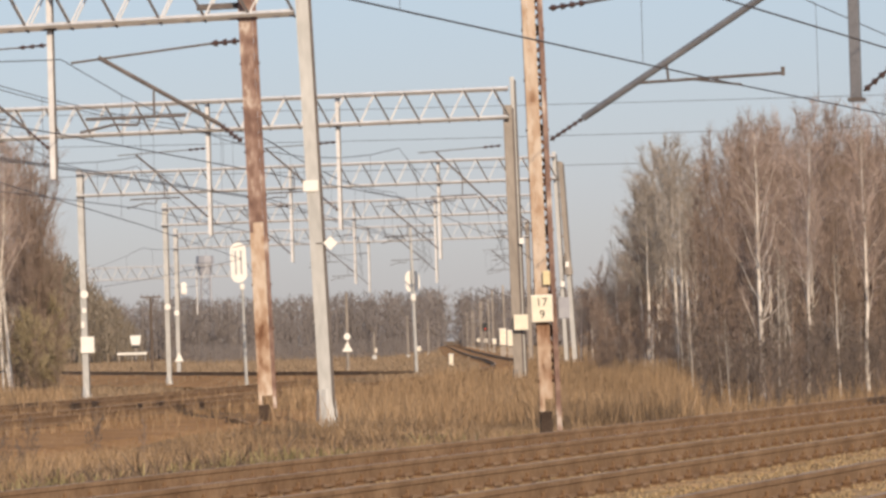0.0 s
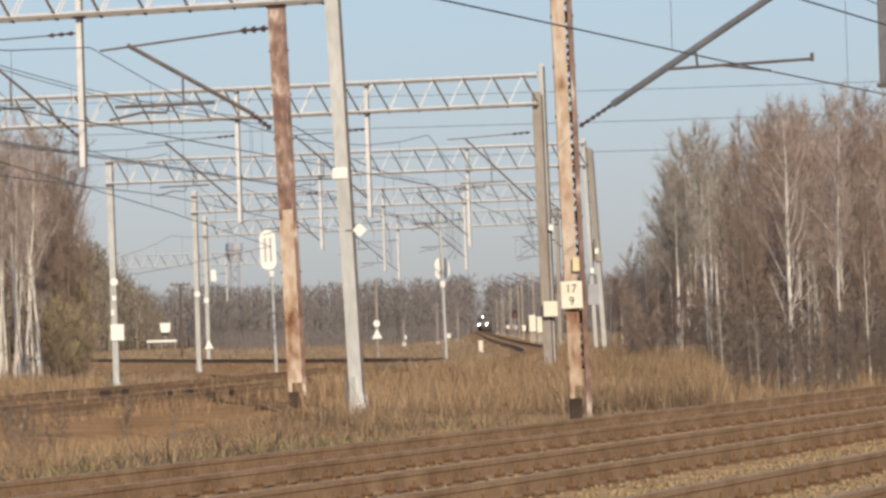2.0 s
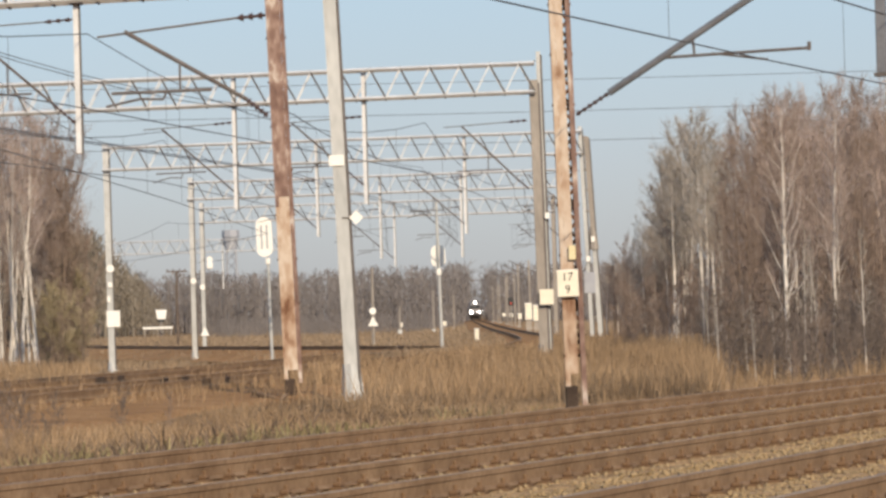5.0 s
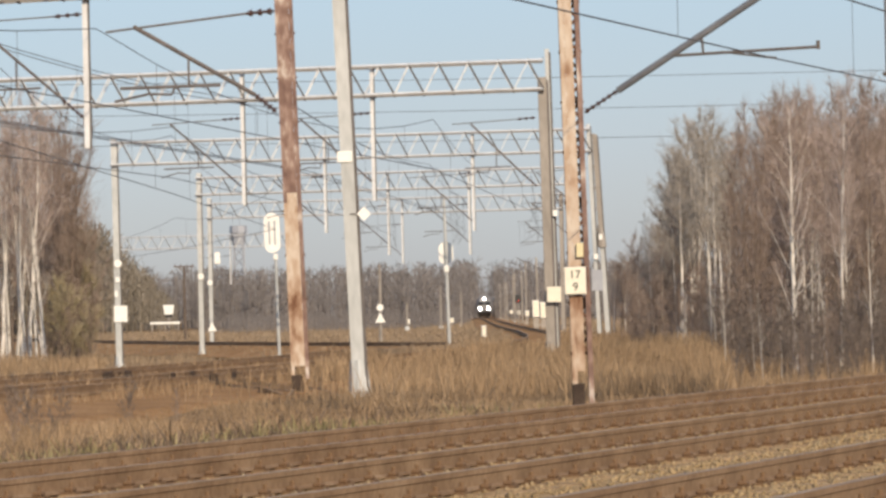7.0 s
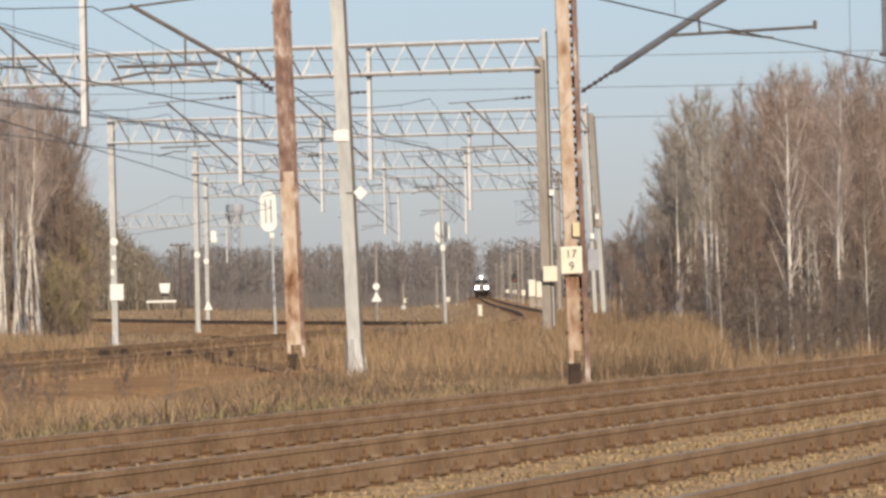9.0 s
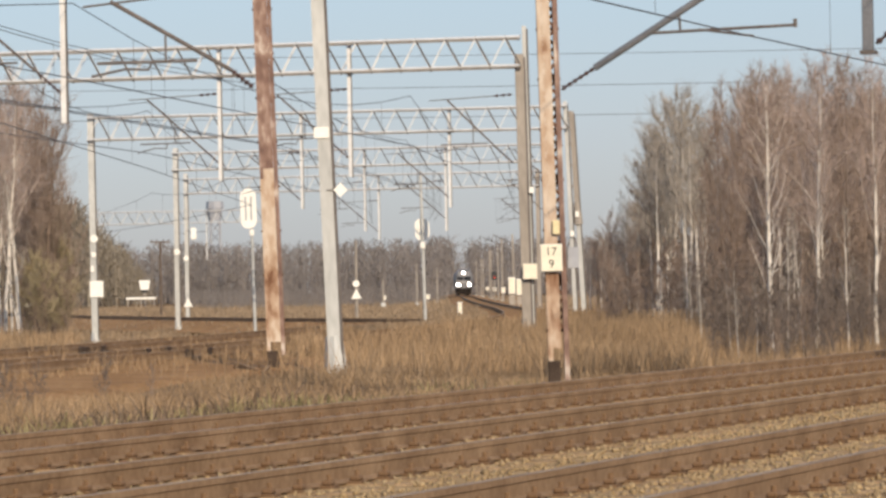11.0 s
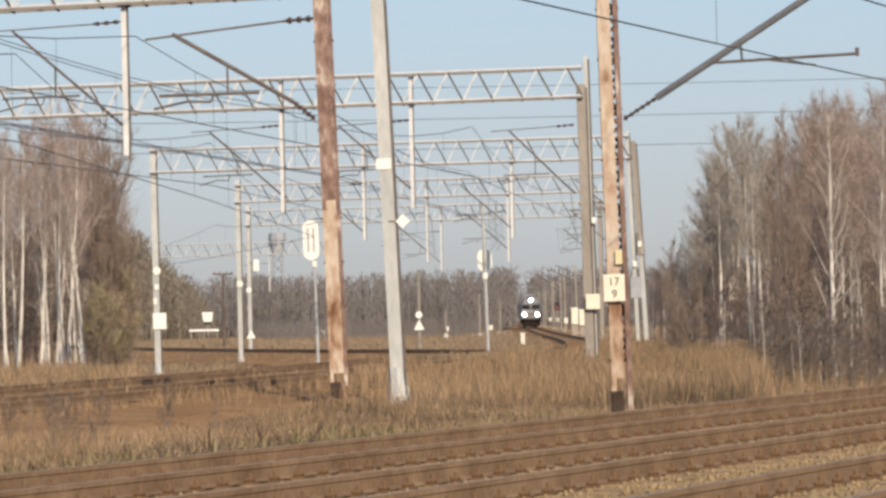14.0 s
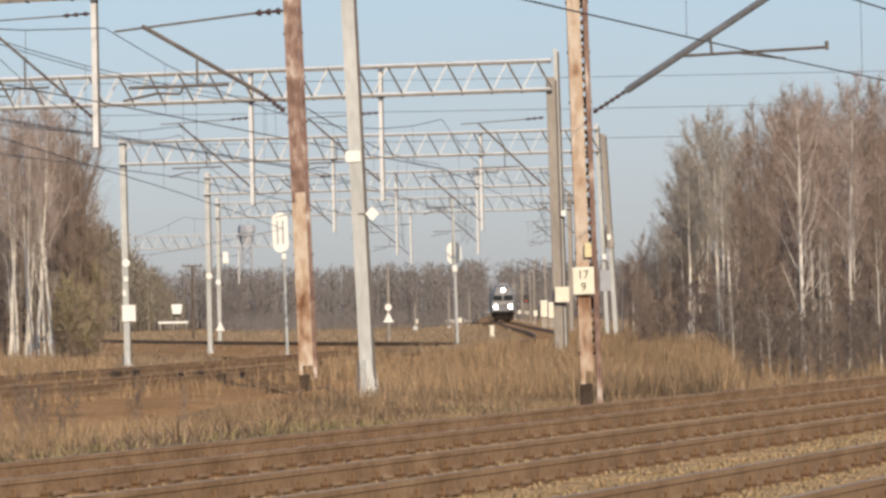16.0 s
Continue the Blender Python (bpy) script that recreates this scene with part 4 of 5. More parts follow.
def build_car():
    t = empty("car", pose(0, 0, 0), "white saloon car driving along the far road", "car")
    outline = [(-2.15, 0.35), (-2.18, 0.75), (-1.95, 0.95), (-1.35, 1.0), (-0.85, 1.40), (0.45, 1.43), (1.15, 0.98), (1.95, 0.85), (2.15, 0.6), (2.12, 0.32)]
    bm = bmesh.new()
    a = [bm.verts.new((x, -0.85, z)) for x, z in outline]
    b = [bm.verts.new((x, 0.85, z)) for x, z in outline]
    bm.faces.new(a)
    bm.faces.new(b[::-1])
    for k in range(len(a)):
        bm.faces.new((a[k], b[k], b[(k + 1) % len(a)], a[(k + 1) % len(a)]))
    bmesh.ops.recalc_face_normals(bm, faces=bm.faces)
    body = part("body", bm, "white", t)
    for x0, x1 in ((-1.15, -0.2), (-0.12, 0.75)):
        part("side_window", box(bmesh.new(), x0, x1, -0.862, -0.848, 1.0, 1.32, 0.005), "glass", body)
    for x in (-1.35, 1.35):
        wheel(t, x, -0.78, 0.32, 0.32)
        wheel(t, x, 0.78, 0.32, 0.32)
    part("headlight", box(bmesh.new(), 2.02, 2.17, -0.80, -0.5, 0.6, 0.75, 0.02), "carlamp", t)
    part("tail_lamp", box(bmesh.new(), -2.2, -2.1, -0.80, -0.5, 0.7, 0.85, 0.02), "carlamp", t)
    return t


CAR = build_car()


# ---------------------------------------------------------------- train
def build_loco():
    t = empty("locomotive", pose(0, 0, 0), "dark electric locomotive with three bright headlights", "locomotive")
    bm = bmesh.new()
    rings = []
    for y, w, top in ((0.0, 1.24, 3.55), (0.5, 1.42, 4.0), (1.4, 1.5, 4.2), (15.5, 1.5, 4.2), (16.5, 1.3, 3.6)):
        slope = 0.35 if y < 0.3 else 0.0
        sec = [(-w, 1.0), (-w, 2.3), (-w * 0.88, top - 0.7), (-w * 0.5, top), (w * 0.5, top), (w * 0.88, top - 0.7), (w, 2.3), (w, 1.0)]
        rings.append([bm.verts.new((x, y + (slope * max(0, z - 2.2)), z)) for x, z in sec])
    for r, s in zip(rings, rings[1:]):
        for k in range(8):
            bm.faces.new((r[k], r[(k + 1) % 8], s[(k + 1) % 8], s[k]))
    bm.faces.new(rings[0][::-1])
    bm.faces.new(rings[-1])
    bmesh.ops.recalc_face_normals(bm, faces=bm.faces)
    body = part("body", bm, "loco", t)
    part("front_band", box(bmesh.new(), -1.18, 1.18, -0.05, -0.004, 1.95, 2.3, 0.02), "locolight", body, "lighter grey band across the nose")
    for s in (-1, 1):
        part("windscreen", box(bmesh.new(), s * 0.62 - 0.5, s * 0.62 + 0.5, 0.09, 0.16, 2.42, 3.02, 0.03), "glass", body)
        part("headlight", rod(bmesh.new(), (s * 0.85, 0.0, 1.72), (s * 0.85, -0.12, 1.72), 0.17, 0.18, 16), "lamp", t, "glaring white headlight")
        part("buffer", rod(bmesh.new(), (s * 0.88, 0.1, 1.05), (s * 0.88, -0.55, 1.05), 0.12, 0.22, 12), "under", t)
        part("roof_edge", box(bmesh.new(), s * 1.0 - 0.06, s * 1.0 + 0.06, 1.5, 15, 4.1, 4.22, 0.02), "locolight", body)
    part("headlight", rod(bmesh.new(), (0, 0.62, 3.62), (0, 0.30, 3.62), 0.14, 0.15, 16), "lamp", t, "glaring white upper headlight")
    part("bumper_beam", box(bmesh.new(), -1.35, 1.35, -0.02, 0.4, 0.85, 1.18, 0.03), "under", t)
    part("snow_plough", box(bmesh.new(), -1.15, 1.15, -0.1, 0.1, 0.16, 0.75, 0.04), "under", t)
    for y in (2.6, 11.6):
        b = part("bogie", box(bmesh.new(), -1.2, 1.2, y - 0.4, y + 3.0, 0.45, 0.98, 0.05), "under", t)
        for x in (-0.75, 0.75):
            for q in (0.2, 2.4):
                part("wheel", rod(bmesh.new(), (x - 0.07, y + q, 0.625), (x + 0.07, y + q, 0.625), 0.62, sides=20), "under", b)
    p = part("pantograph", pipe([(-0.6, 3.2, 4.22), (-0.5, 4.4, 4.8), (-0.35, 3.0, 5.32), (0.35, 3.0, 5.32), (0.5, 4.4, 4.8), (0.6, 3.2, 4.22)], 0.045), "locolight", t)
    part("collector_bow", pipe([(-0.9, 3.0, 5.22), (-0.6, 3.0, 5.36), (0.6, 3.0, 5.36), (0.9, 3.0, 5.22)], 0.04), "locolight", p)
    part("roof_box", box(bmesh.new(), -0.6, 0.6, 5.5, 12.5, 4.19, 4.45, 0.05), "locolight", t)
    return t


def build_coach():
    t = empty("coach", pose(0, 0, 0), "dark passenger coach behind the locomotive", "railway coach", "coaches")
    bm = box(bmesh.new(), -1.42, 1.42, 0.3, 23.7, 1.0, 3.75, 0.25)
    body = part("body", bm, "loco", t)
    for k in range(9):
        for s in (-1, 1):
            part("window", box(bmesh.new(), s * 1.43 - 0.012, s * 1.43 + 0.012, 1.8 + 2.4 * k, 3.2 + 2.4 * k, 2.0, 2.9, 0.005), "glass", body)
    for y in (3.0, 18.5):
        b = part("bogie", box(bmesh.new(), -1.15, 1.15, y - 0.4, y + 2.8, 0.4, 0.95, 0.05), "under", t)
        for x in (-0.75, 0.75):
            for q in (0.2, 2.2):
                part("wheel", rod(bmesh.new(), (x - 0.07, y + q, 0.475), (x + 0.07, y + q, 0.475), 0.46, sides=16), "under", b)
    return t


LOCO = build_loco()
COACHES = [build_coach()]
COACHES += [copy_thing(COACHES[0], pose(0, 0, 0)) for _ in range(2)]


# ---------------------------------------------------------------- trees and scrub
def plant(src, spots, rng, tilt=1.5):
    """Copies of the given trees at (x, y, scale), clear of the near line."""
    for k, (x, y, s) in enumerate(spots):
        ob = src[int(rng.integers(len(src)))]
        m = pose(x, y, float(ground_z(x, y)) - 0.05, rng.normal(0, tilt), rng.normal(0, tilt), rng.random() * 360)
        if ASIDE.x * x + ASIDE.y * y < 17.0:
            continue
        made = copy_thing(ob, m)
        made.scale = (s * rng.uniform(0.9, 1.1), s * rng.uniform(0.9, 1.1), s)


def spread(rng, n, u0, u1, y0, y1, size):
    """n places between two bearings and two depths; size(u, y) gives the scale."""
    u, y = rng.uniform(u0, u1, n), rng.uniform(y0, y1, n)
    return [(a * b, b, size(a, b)) for a, b in zip(u, y)]


rng = np.random.default_rng(7)
LONE = [tree("birch_tree", 11, 10.0, 3.9, 30, 2, "birch", "birch", "birchtwig", "bare white-barked birch with long pale limbs", "tree", 0.0, 0.22, 0.0135, 0.75, 0.8)]
BIRCH = [tree("birch_tree", 12 + k, 10.0, 4.3, 26, 5, "birch", "birch", "birchtwig", "bare white-barked birch with fine reddish twigs", "tree", 0.03, 0.28, 0.0085, 1.3, 0.75) for k in range(3)]
PALE = [tree("birch_tree", 22 + k, 10.0, 3.8, 18, 3, "birch", "birch", "birchtwig", "leaning birch with a clean white trunk", "tree", 0.02, 0.45, 0.0105, 1.5, 0.75) for k in range(3)]
YOUNG = [tree("young_birch", 81 + k, 6.0, 1.3, 12, 2, "birch", "birch", "greytwig", "thin young birch with a pale straight stem", "tree", 0.0, 0.3, 0.0065, 1.4) for k in range(3)]
SLIM = [tree("bare_tree", 71 + k, 10.0, 4.4, 24, 5, "thin" if k < 1 else "bark", "thin", "twig", "slender bare tree with fine reddish-brown twigs", "tree", 0.0, 0.16, 0.0055, 1.8, 0.7) for k in range(4)]
ASPEN = [tree("bare_tree", 31 + k, 10.0, 3.6, 26, 6, "birch", "thin", "greytwig", "bare grey tree with a rounded twiggy crown", "tree", 0.03, 0.36, 0.0095, 1.1, 0.75) for k in range(3)]
# GLOOM: dark, thick twigs put the wood's inner shade into colour
GLOOM = [tree("dark_tree", 41 + k, 10.0, 4.2, 17, 4, "bark", "bark", "thicket", "bare tree coloured dark for the shade deep inside the wood", "tree", 0.0, 0.05, 0.008, 1.3, 2.2) for k in range(2)]
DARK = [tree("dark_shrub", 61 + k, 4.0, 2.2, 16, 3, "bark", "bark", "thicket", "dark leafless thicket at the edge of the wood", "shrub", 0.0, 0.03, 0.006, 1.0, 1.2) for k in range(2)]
BUSH = [tree("bare_shrub", 51 + k, 4.0, 2.0, 16, 3, "thin", "thin", "twig", "bare brown shrub with tangled thin branches", "shrub", 0.0, 0.03, 0.006) for k in range(3)]
OLIVE = [tree("olive_shrub", 91 + k, 4.0, 2.3, 22, 6, "thin", "thin", "olive", "shrub with faded olive leaves beside the birches", "shrub", 0.0, 0.03, 0.008) for k in range(2)]

# the wood on the right, seen along the near line: a tall brown mass, its edge falling off to the left
def crown_line(u, y):
    """Scale of a tree of the brown mass: its top keeps to one rounded outline."""
    rise = 0.0395 + 0.0075 * min(1.0, max(0.0, (u - 0.0720) / 0.010)) ** 0.7 + 0.0015 * math.sin(u * 330.0)
    return (rise * y + 1.6) / 10.0


plant(LONE, [(8.40, 101, 0.63)], rng, 0.1)
plant(BIRCH[:1], [(9.75, 104, 0.66), (11.2, 104, 0.66)], rng)
plant(SLIM, spread(rng, 66, 0.0725, 0.128, 116, 160, lambda u, y: crown_line(u, y) * rng.uniform(0.80, 1.0)), rng)
plant(BIRCH[1:], spread(rng, 6, 0.080, 0.126, 110, 130, lambda u, y: crown_line(u, y) * rng.uniform(0.85, 0.98)), rng)
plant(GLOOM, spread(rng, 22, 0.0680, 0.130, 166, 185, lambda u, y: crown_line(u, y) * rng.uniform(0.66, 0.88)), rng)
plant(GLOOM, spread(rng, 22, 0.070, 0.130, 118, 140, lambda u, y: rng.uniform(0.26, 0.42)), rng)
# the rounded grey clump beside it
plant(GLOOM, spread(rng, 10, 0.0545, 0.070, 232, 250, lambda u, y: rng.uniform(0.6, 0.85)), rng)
plant(ASPEN, spread(rng, 15, 0.0560, 0.0695, 190, 225, lambda u, y: (0.0445 * y * math.sqrt(max(0.25, 1 - ((u - 0.0630) / 0.0098) ** 2)) + 1.6) / 10 * rng.uniform(0.88, 1.0)), rng)
# brown undergrowth sinking towards the line
plant(ASPEN + SLIM, spread(rng, 20, 0.041, 0.058, 195, 255, lambda u, y: (0.0105 * y + 0.95 * (u - 0.041) * y + 1.4) / 10 * rng.uniform(0.8, 1.05)), rng)
plant(BUSH, spread(rng, 36, 0.041, 0.070, 128, 190, lambda u, y: rng.uniform(0.35, 0.62) * y / 130), rng)
plant(BUSH, spread(rng, 34, 0.062, 0.128, 104, 150, lambda u, y: rng.uniform(0.45, 0.75) * y / 130), rng)
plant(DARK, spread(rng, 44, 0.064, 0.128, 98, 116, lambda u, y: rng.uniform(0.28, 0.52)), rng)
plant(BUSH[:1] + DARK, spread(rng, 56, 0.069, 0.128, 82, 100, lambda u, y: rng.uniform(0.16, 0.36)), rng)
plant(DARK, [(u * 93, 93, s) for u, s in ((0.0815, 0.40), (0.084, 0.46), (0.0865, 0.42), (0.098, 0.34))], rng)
plant(YOUNG, spread(rng, 16, 0.060, 0.128, 92, 114, lambda u, y: rng.uniform(0.30, 0.6)), rng)
# the wood on the left: leaning white birches before a loose wood of fine twigs
for u, lean, s in ((-0.0966, -5.0, 1.08), (-0.0955, -1.6, 1.16), (-0.0938, 3.0, 1.18), (-0.0908, 7.0, 1.12), (-0.1005, -4.0, 1.12), (-0.1055, 2.5, 1.15), (-0.1085, -1.0, 1.1), (-0.0922, 0.5, 0.85), (-0.0982, 2.0, 1.0), (-0.0946, -3.5, 0.95)):
    made = copy_thing(PALE[int(rng.integers(3))], pose(u * 203, 203, -1.1, 0, lean, rng.random() * 360))
    made.scale = (0.9 * s, 0.9 * s, s)
plant(BIRCH[:1] + SLIM[1:], spread(rng, 15, -0.120, -0.0845, 208, 240, lambda u, y: rng.uniform(0.94, 1.06) * 1.2), rng, 3.0)
plant(SLIM, [(u * 212, 212, s) for u, s in ((-0.0845, 1.12), (-0.0830, 1.0), (-0.0815, 0.86), (-0.0800, 0.66))], rng, 3.0)
plant(YOUNG, spread(rng, 5, -0.120, -0.086, 198, 206, lambda u, y: rng.uniform(0.9, 1.5)), rng, 4.0)
plant(BUSH, spread(rng, 8, -0.089, -0.079, 202, 212, lambda u, y: rng.uniform(0.5, 1.0)), rng)
plant(BUSH, spread(rng, 22, -0.120, -0.081, 206, 250, lambda u, y: rng.uniform(0.8, 1.3)), rng)
plant(BUSH, spread(rng, 12, -0.122, -0.088, 192, 202, lambda u, y: rng.uniform(0.2, 0.36)), rng)
plant(OLIVE, [(u * y, y, s) for u, y, s in ((-0.0845, 205, 0.95), (-0.0812, 212, 1.1), (-0.087, 208, 1.0), (-0.0830, 214, 1.3), (-0.0895, 210, 0.8), (-0.0795, 208, 0.7))], rng)
# brambles by the near line
plant(DARK + BUSH[:1], [(x, y, rng.uniform(0.09, 0.19)) for x, y in zip(rng.uniform(-7.4, -3.6, 16), rng.uniform(50, 62, 16))], rng)
for ob in (*LONE, *BIRCH, *PALE, *YOUNG, *SLIM, *ASPEN, *GLOOM, *DARK, *BUSH, *OLIVE):
    for o in (*ob.children_recursive, ob):
        bpy.data.objects.remove(o)


def wood(name, label, mat, count, place, seed, twigs=70):
    """A far wood as one mesh: thin trunks and many small twig clumps."""
    rng = np.random.default_rng(seed)
    segs, tri_v = [], []
    for _ in range(count):
        x, y, h = place(rng)
        z0 = -1.0
        c = np.array([x, y, z0])
        segs.append((c, c + np.array([rng.normal(0, 0.3), 0, h * 0.95]), h * 0.012, h * 0.004))
        for _ in range(twigs):
            f = rng.uniform(0.12, 1.0)
            r = h * 0.20 * (1.08 - f) ** 0.55 * (0.5 + min(f, 0.4))
            o = c + np.array([rng.normal(0, r), rng.normal(0, r), f * h])
            d = np.array([rng.normal(0, 0.5), rng.normal(0, 0.5), 1.0])
            ln = h * rng.uniform(0.04, 0.10)
            w = h * rng.uniform(0.003, 0.008)
            segs.append((o, o + d * ln, w, w * 0.3))
    me = fast_mesh(name, *ribbons(segs, rng), mat)
    tagged(new(name, me), label, "woodland", kind="stuff")


def beyond(r):
    """Far trees, with a clearing where the line runs through them."""
    y = r.uniform(840, 1000)
    x = r.uniform(-105, 105)
    if 0.0070 < x / y < 0.0132:
        y = r.uniform(1190, 1290)
    return x, y, r.uniform(8.0, 12.6) * y / 920


wood("far_wood", "hazy bare woodland along the horizon", "farwood", 1700, beyond, 3, 76)
wood("far_wood", "bare trees beside the distant line", "farwood", 110, lambda r: ((lambda y: (hermite_x(np.array(y)) + r.uniform(6, 30), y, r.uniform(5.0, 8.5)))(r.uniform(480, 800))), 4, 60)


def hill(r):
    y = r.uniform(730, 880)
    u = r.uniform(-0.112, -0.060)
    k = (-u - 0.060) / 0.018
    return u * y, y, (2.6 + 7.0 * min(k, 1.0)) * y / 420 * r.uniform(0.85, 1.1)


wood("pine_wood", "dark mixed wood sloping down to the field", "conifer", 240, hill, 5, 130)
wood("hedge", "low brown hedge beyond the field", "farwood", 560, lambda r: (r.uniform(-31, 4.5), r.uniform(560, 640), r.uniform(1.8, 2.7)), 6, 76)


# ---------------------------------------------------------------- grass
def uneven(xy, seed):
    """Slow random swells over the ground, about -1 to 1."""
    r = np.random.default_rng(seed + 500)
    total = 0
    for k in range(7):
        a, q = r.random() * math.tau, math.tau / r.uniform(1.6, 9.0)
        total = total + np.sin((xy[:, 0] * math.cos(a) + xy[:, 1] * 0.5 * math.sin(a)) * q + r.random() * 6)
    return np.clip(total / 3.2, -1, 1)


def grass(name, label, mat, count, place, h0, h1, width, seed):
    rng = np.random.default_rng(seed)
    xy = place(rng, count)
    n = len(xy)
    z = ground_z(xy[:, 0], xy[:, 1])
    for ys, xs, aside, top in ((MY, MX, 0.0, 0.0), (MY, MX, -4.0, 0.0), (SY, SX, 0.0, -0.3)):
        inside = (xy[:, 1] > ys[0]) & (xy[:, 1] < (150 if aside else ys[-1]))
        off = np.abs(xy[:, 0] - np.interp(xy[:, 1], ys, xs) - aside)
        z = np.where(inside & (off < 4.2), np.maximum(z, top - 0.27 - np.clip(off - 1.6, 0, 3) * 0.165), z)
    base = np.column_stack([xy, z - 0.03])
    h = rng.uniform(h0, h1, n) * (0.8 + 0.32 * uneven(xy, seed))
    a = rng.random(n) * math.tau
    w = width * rng.uniform(0.6, 1.4, n)
    stray = 0.4 if h1 < 0.4 else 0.24
    bend = np.column_stack([rng.normal(0, stray, n), rng.normal(0, stray, n), np.ones(n)]) * h[:, None]
    side = np.column_stack([np.cos(a) * w, np.sin(a) * w, np.zeros(n)])
    v = np.stack([base - side, base + side, base + bend + side * 0.35, base + bend - side * 0.35], 1).reshape(-1, 3)
    f = np.arange(n)[:, None] * 4 + np.arange(4)[None, :]
    tagged(new(name, fast_mesh(name, v, f, mat)), label, "grass", kind="stuff")


def verge(rng, n, s0, s1, p0, p1):
    s, p = rng.uniform(s0, s1, n), p0 + (p1 - p0) * rng.random(n) ** 1.3
    v = np.outer(s, np.array(ALONG)[:2]) + np.outer(p, np.array(ASIDE)[:2])
    keep = np.ones(n, bool)
    off = v[:, 0] - hermite_x(v[:, 1])
    keep &= (off > 1.35) | (off < -5.4)
    keep &= ~((off > 0) & (off < 4.6) & (v[:, 1] < 104) & (rng.random(n) < 0.62))
    keep &= ~((v[:, 0] > -4.2) & (v[:, 0] < -1.2) & (v[:, 1] > 76) & (v[:, 1] < 88) & (rng.random(n) < 0.8))       # bare orange slope below the main line
    return v[keep]


def thinning(rng, v):
    """Grass gives way to scrub under the wood."""
    u = v[:, 0] / v[:, 1]
    return v[rng.random(len(v)) > np.clip((u - 0.060) / 0.014, 0, 0.9)]


grass("dry_grass", "tall dry straw-coloured grass along the near line", "grass", 170000, lambda r, n: verge(r, n, 22, 120, 15.8, 30), 0.05, 0.27, 0.006, 21)
grass("dry_grass", "tall dry reeds in front of the wood", "grass", 45000, lambda r, n: thinning(r, verge(r, n, 72, 150, 16.5, 34)), 0.25, 0.70, 0.010, 22)
def hump(rng, n):
    y = 72 + 40 * rng.beta(1.7, 1.2, n)
    return np.column_stack([rng.uniform(0.030, 0.066, n) * y, y])


def bank(rng, n):
    y = rng.uniform(96, 186, n)
    x = hermite_x(y) + rng.uniform(1.6, 5.0, n)
    return np.column_stack([x, y])


grass("tall_grass", "dense tall brown grass beside the rusty mast", "grass", 34000, hump, 0.42, 0.85, 0.008, 27)
grass("bank_grass", "dry grass on the bank of the curved line", "grass", 34000, bank, 0.30, 0.80, 0.012, 28)
def left_edge(rng, n):
    y = rng.uniform(118, 200, n)
    return np.column_stack([rng.uniform(-0.122, -0.078, n) * y, y])


def overgrown(rng, n):
    y = rng.uniform(40, 118, n)
    v = np.column_stack([hermite_x(y) + rng.uniform(-5.6, 1.7, n), y])
    return v[uneven(v, 91) > -0.25]


def inner_bank(rng, n):
    y = rng.uniform(140, 180, n)
    return np.column_stack([hermite_x(y) - rng.uniform(1.3, 4.0, n), y])


grass("track_grass", "low brown grass growing over the old main line tracks", "grass", 15000, overgrown, 0.16, 0.42, 0.009, 31)
grass("bank_grass", "dry grass on the inner side of the curved line", "fieldgrass", 9000, inner_bank, 0.2, 0.42, 0.014, 32)
grass("edge_grass", "tall dry grass at the foot of the birches", "grass", 16000, left_edge, 0.25, 0.8, 0.014, 29)
grass("weeds", "dark dead weeds and brambles among the grass", "scrub", 5000, lambda r, n: verge(r, n, 22, 60, 15.4, 20), 0.10, 0.34, 0.018, 23)
grass("green_grass", "faded green grass patches", "greengrass", 4500, lambda r, n: verge(r, n, 30, 62, 15.3, 19), 0.10, 0.32, 0.014, 24)


def field(rng, n):
    y = rng.uniform(95, 330, n)
    x = rng.uniform(-0.115, 0.03, n) * y
    off = x - hermite_x(y)
    keep = (off > 1.4) | (off < np.where(y < 150, -5.4, -1.4))
    keep &= (np.abs(x - np.interp(y, SY, SX)) > 1.5) | (y < 196)
    return np.column_stack([x, y])[keep]


grass("field_grass", "brown dry grass on the field between the tracks", "fieldgrass", 60000, field, 0.10, 0.40, 0.025, 25)


def far_field(rng, n):
    y = rng.uniform(300, 705, n)
    x = rng.uniform(-0.12, 0.045, n) * y
    keep = np.abs(x - hermite_x(y)) > 2.6
    return np.column_stack([x, y])[keep]


grass("far_field_grass", "pale brown grass on the distant field", "fieldgrass", 60000, far_field, 0.12, 0.42, 0.05, 26)


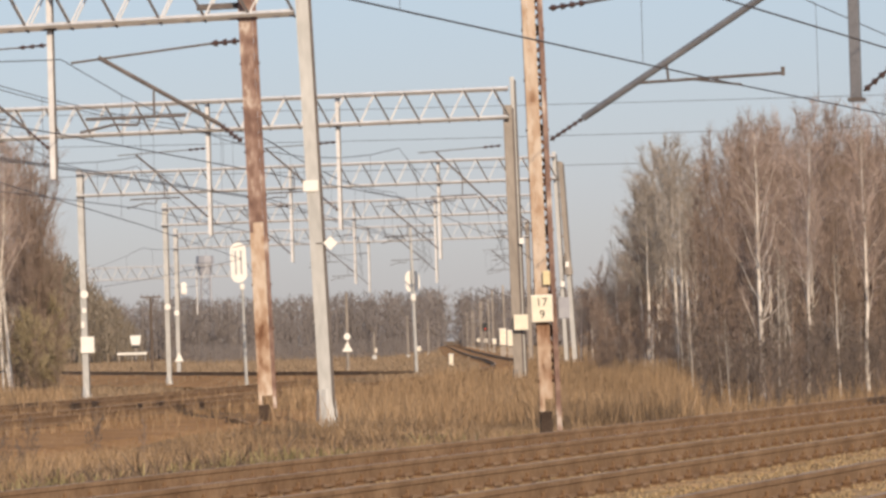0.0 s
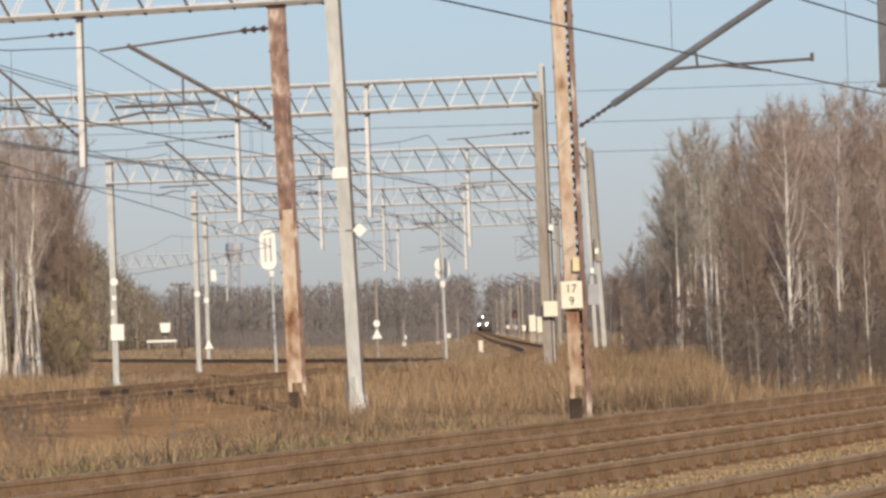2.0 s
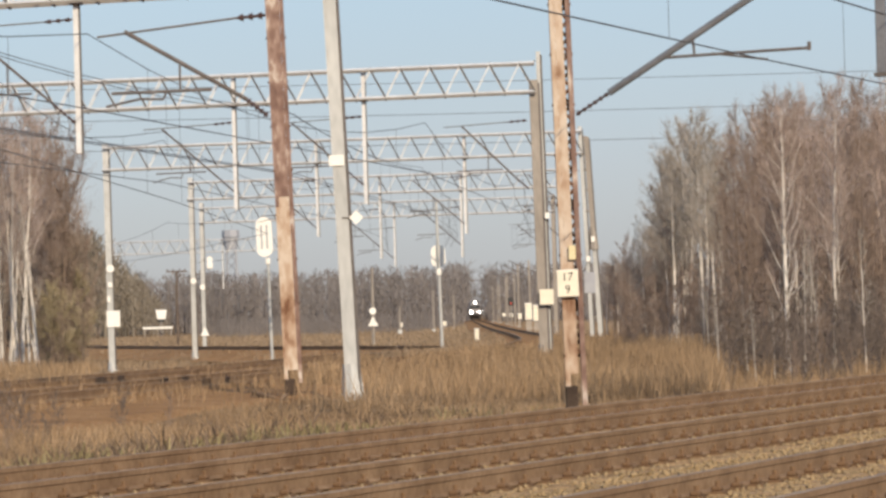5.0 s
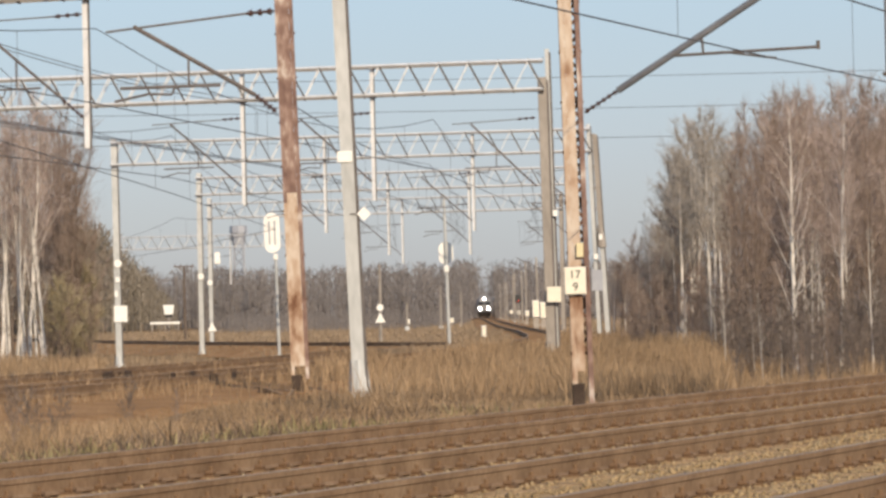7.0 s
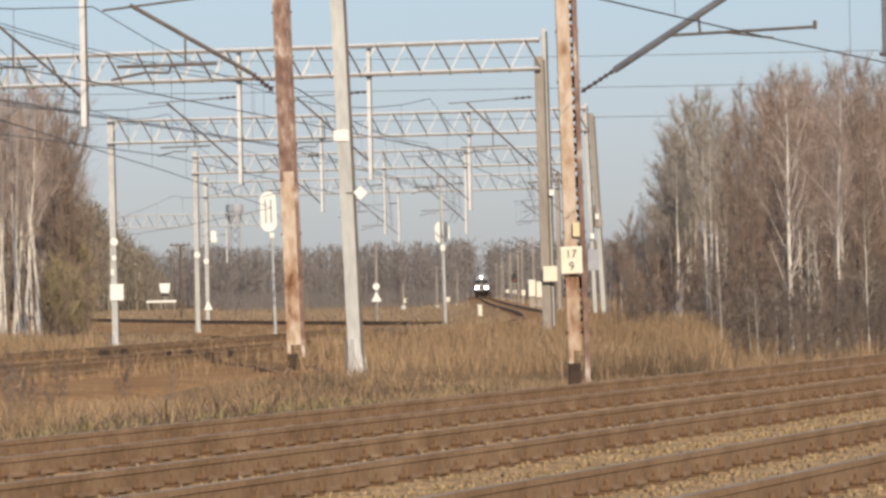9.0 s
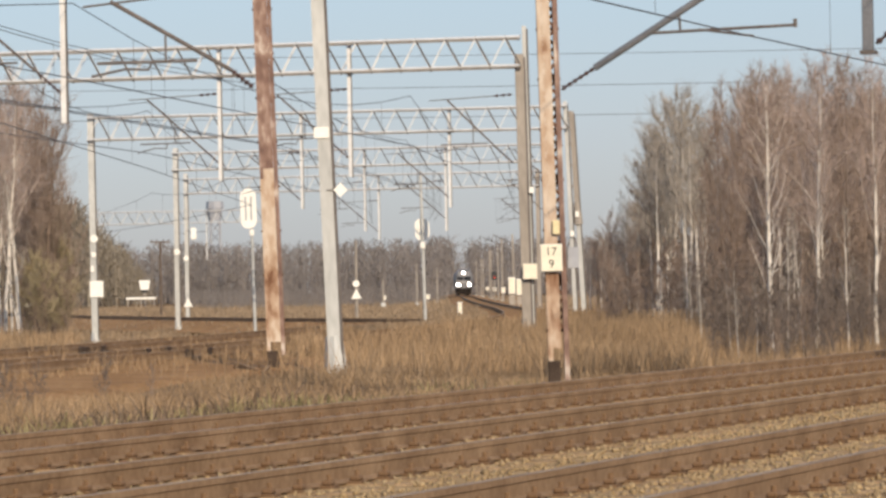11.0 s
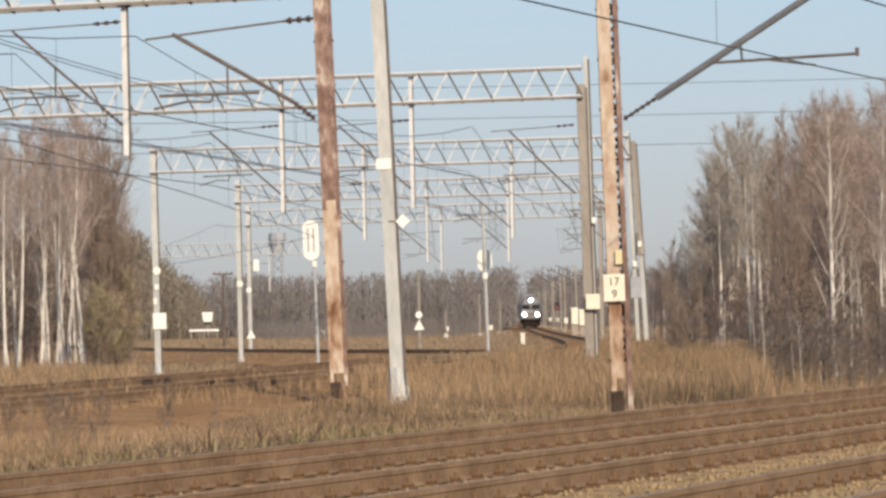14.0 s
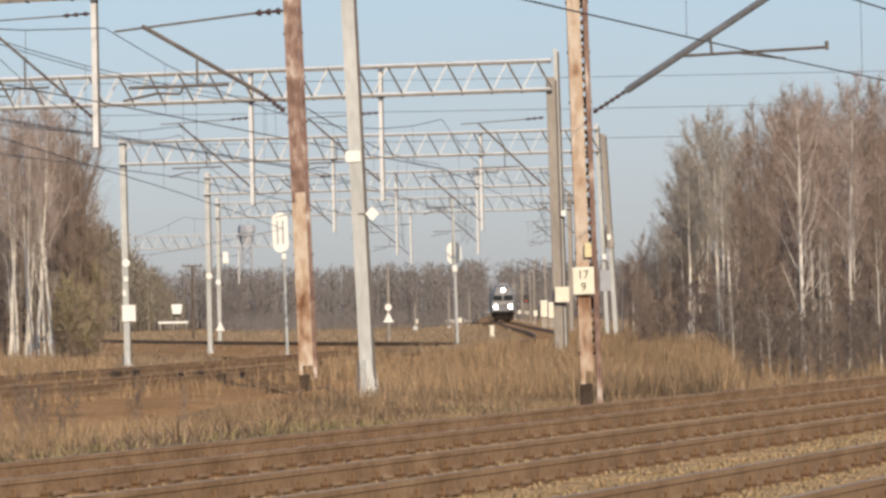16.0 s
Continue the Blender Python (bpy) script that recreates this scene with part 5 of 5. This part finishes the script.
def stones():
    rng = np.random.default_rng(40)
    n = 40000
    s, p = rng.uniform(22, 74, n), rng.uniform(4.2, 15.3, n)
    d = np.min(np.abs(p[:, None] - np.array(NEAR_TRACKS)[None, :]), axis=1)
    z = NEAR_LEVEL + np.where(d < 0.9, -0.164, -0.164 - (d - 0.9) * 0.016)
    keep = (np.abs(d - 0.7535) > 0.14) & ((p < 11.7) | (rng.random(n) < 0.3))
    s, p, z = s[keep], p[keep], z[keep]
    n = len(s)
    c = np.outer(s, np.array(ALONG)) + np.outer(p, np.array(ASIDE))
    c[:, 2] = z + 0.006
    r = rng.uniform(0.012, 0.029, n)[:, None]
    dirs = np.array([[1, 0, 0], [0, 1, 0], [-1, 0, 0], [0, -1, 0], [0, 0, 0.9], [0, 0, -0.9]], float)
    v = (c[:, None, :] + (dirs[None] + rng.normal(0, 0.25, (n, 6, 3))) * r[:, None, :]).reshape(-1, 3)
    t = np.array([[0, 1, 4], [1, 2, 4], [2, 3, 4], [3, 0, 4], [1, 0, 5], [2, 1, 5], [3, 2, 5], [0, 3, 5]])
    f = (np.arange(n)[:, None, None] * 6 + t[None]).reshape(-1, 3)
    tagged(new("ballast_stones", fast_mesh("ballast_stones", v, f, "stone")), "loose rust-stained crushed stones between the rails", "stones", kind="stuff")


stones()


# old bars lying against the bank by the mast
def old_bar(x0, x1, z0, z1):
    a, b = Vector((x0, 84.5, z0)), Vector((x1, 83.4, z1))
    t = empty("old_rail_piece", Matrix.Translation(a), "dark rusty length of old rail lying in grass", "scrap rail", "scrap rails")
    m = (b - a).to_track_quat("Y", "Z").to_matrix()
    ln = (b - a).length
    for nm, w, h, z in (("head", 0.030, 0.03, 0.09), ("web", 0.012, 0.07, 0.045), ("base", 0.05, 0.02, 0.0)):
        o = part(nm, box(bmesh.new(), -w, w, 0, ln, z - h / 2, z + h / 2), "rail", t)
        o.matrix_basis = m.to_4x4()


old_bar(-3.46, -2.96, -0.27, -0.40)
old_bar(-2.22, -1.80, -0.36, -0.50)
old_bar(-2.78, -2.88, -0.34, -0.46)


# ---------------------------------------------------------------- what moves
def motions():
    def on_line(y, length):
        a, b = main_line(y), main_line(y + length)
        return pose(a.x, a.y, 0.0, 0, 0, -math.degrees(math.atan2(b.x - a.x, b.y - a.y)))
    times = [k * 0.5 for k in range(33)]
    depth = lambda t: 500.0 + (16.0 - t) * 38.0
    walk(LOCO, [(t, on_line(depth(t), 16)) for t in times])
    for k, c in enumerate(COACHES):
        walk(c, [(t, on_line(depth(t) + 17.0 + 24.4 * k, 23)) for t in times])
    walk(CAR, [(t, pose(-44.9 + (t - 12.4) * 13.2, 711.0, -0.99)) for t in (0.0, 4.0, 8.0, 12.0, 16.0)])


motions()
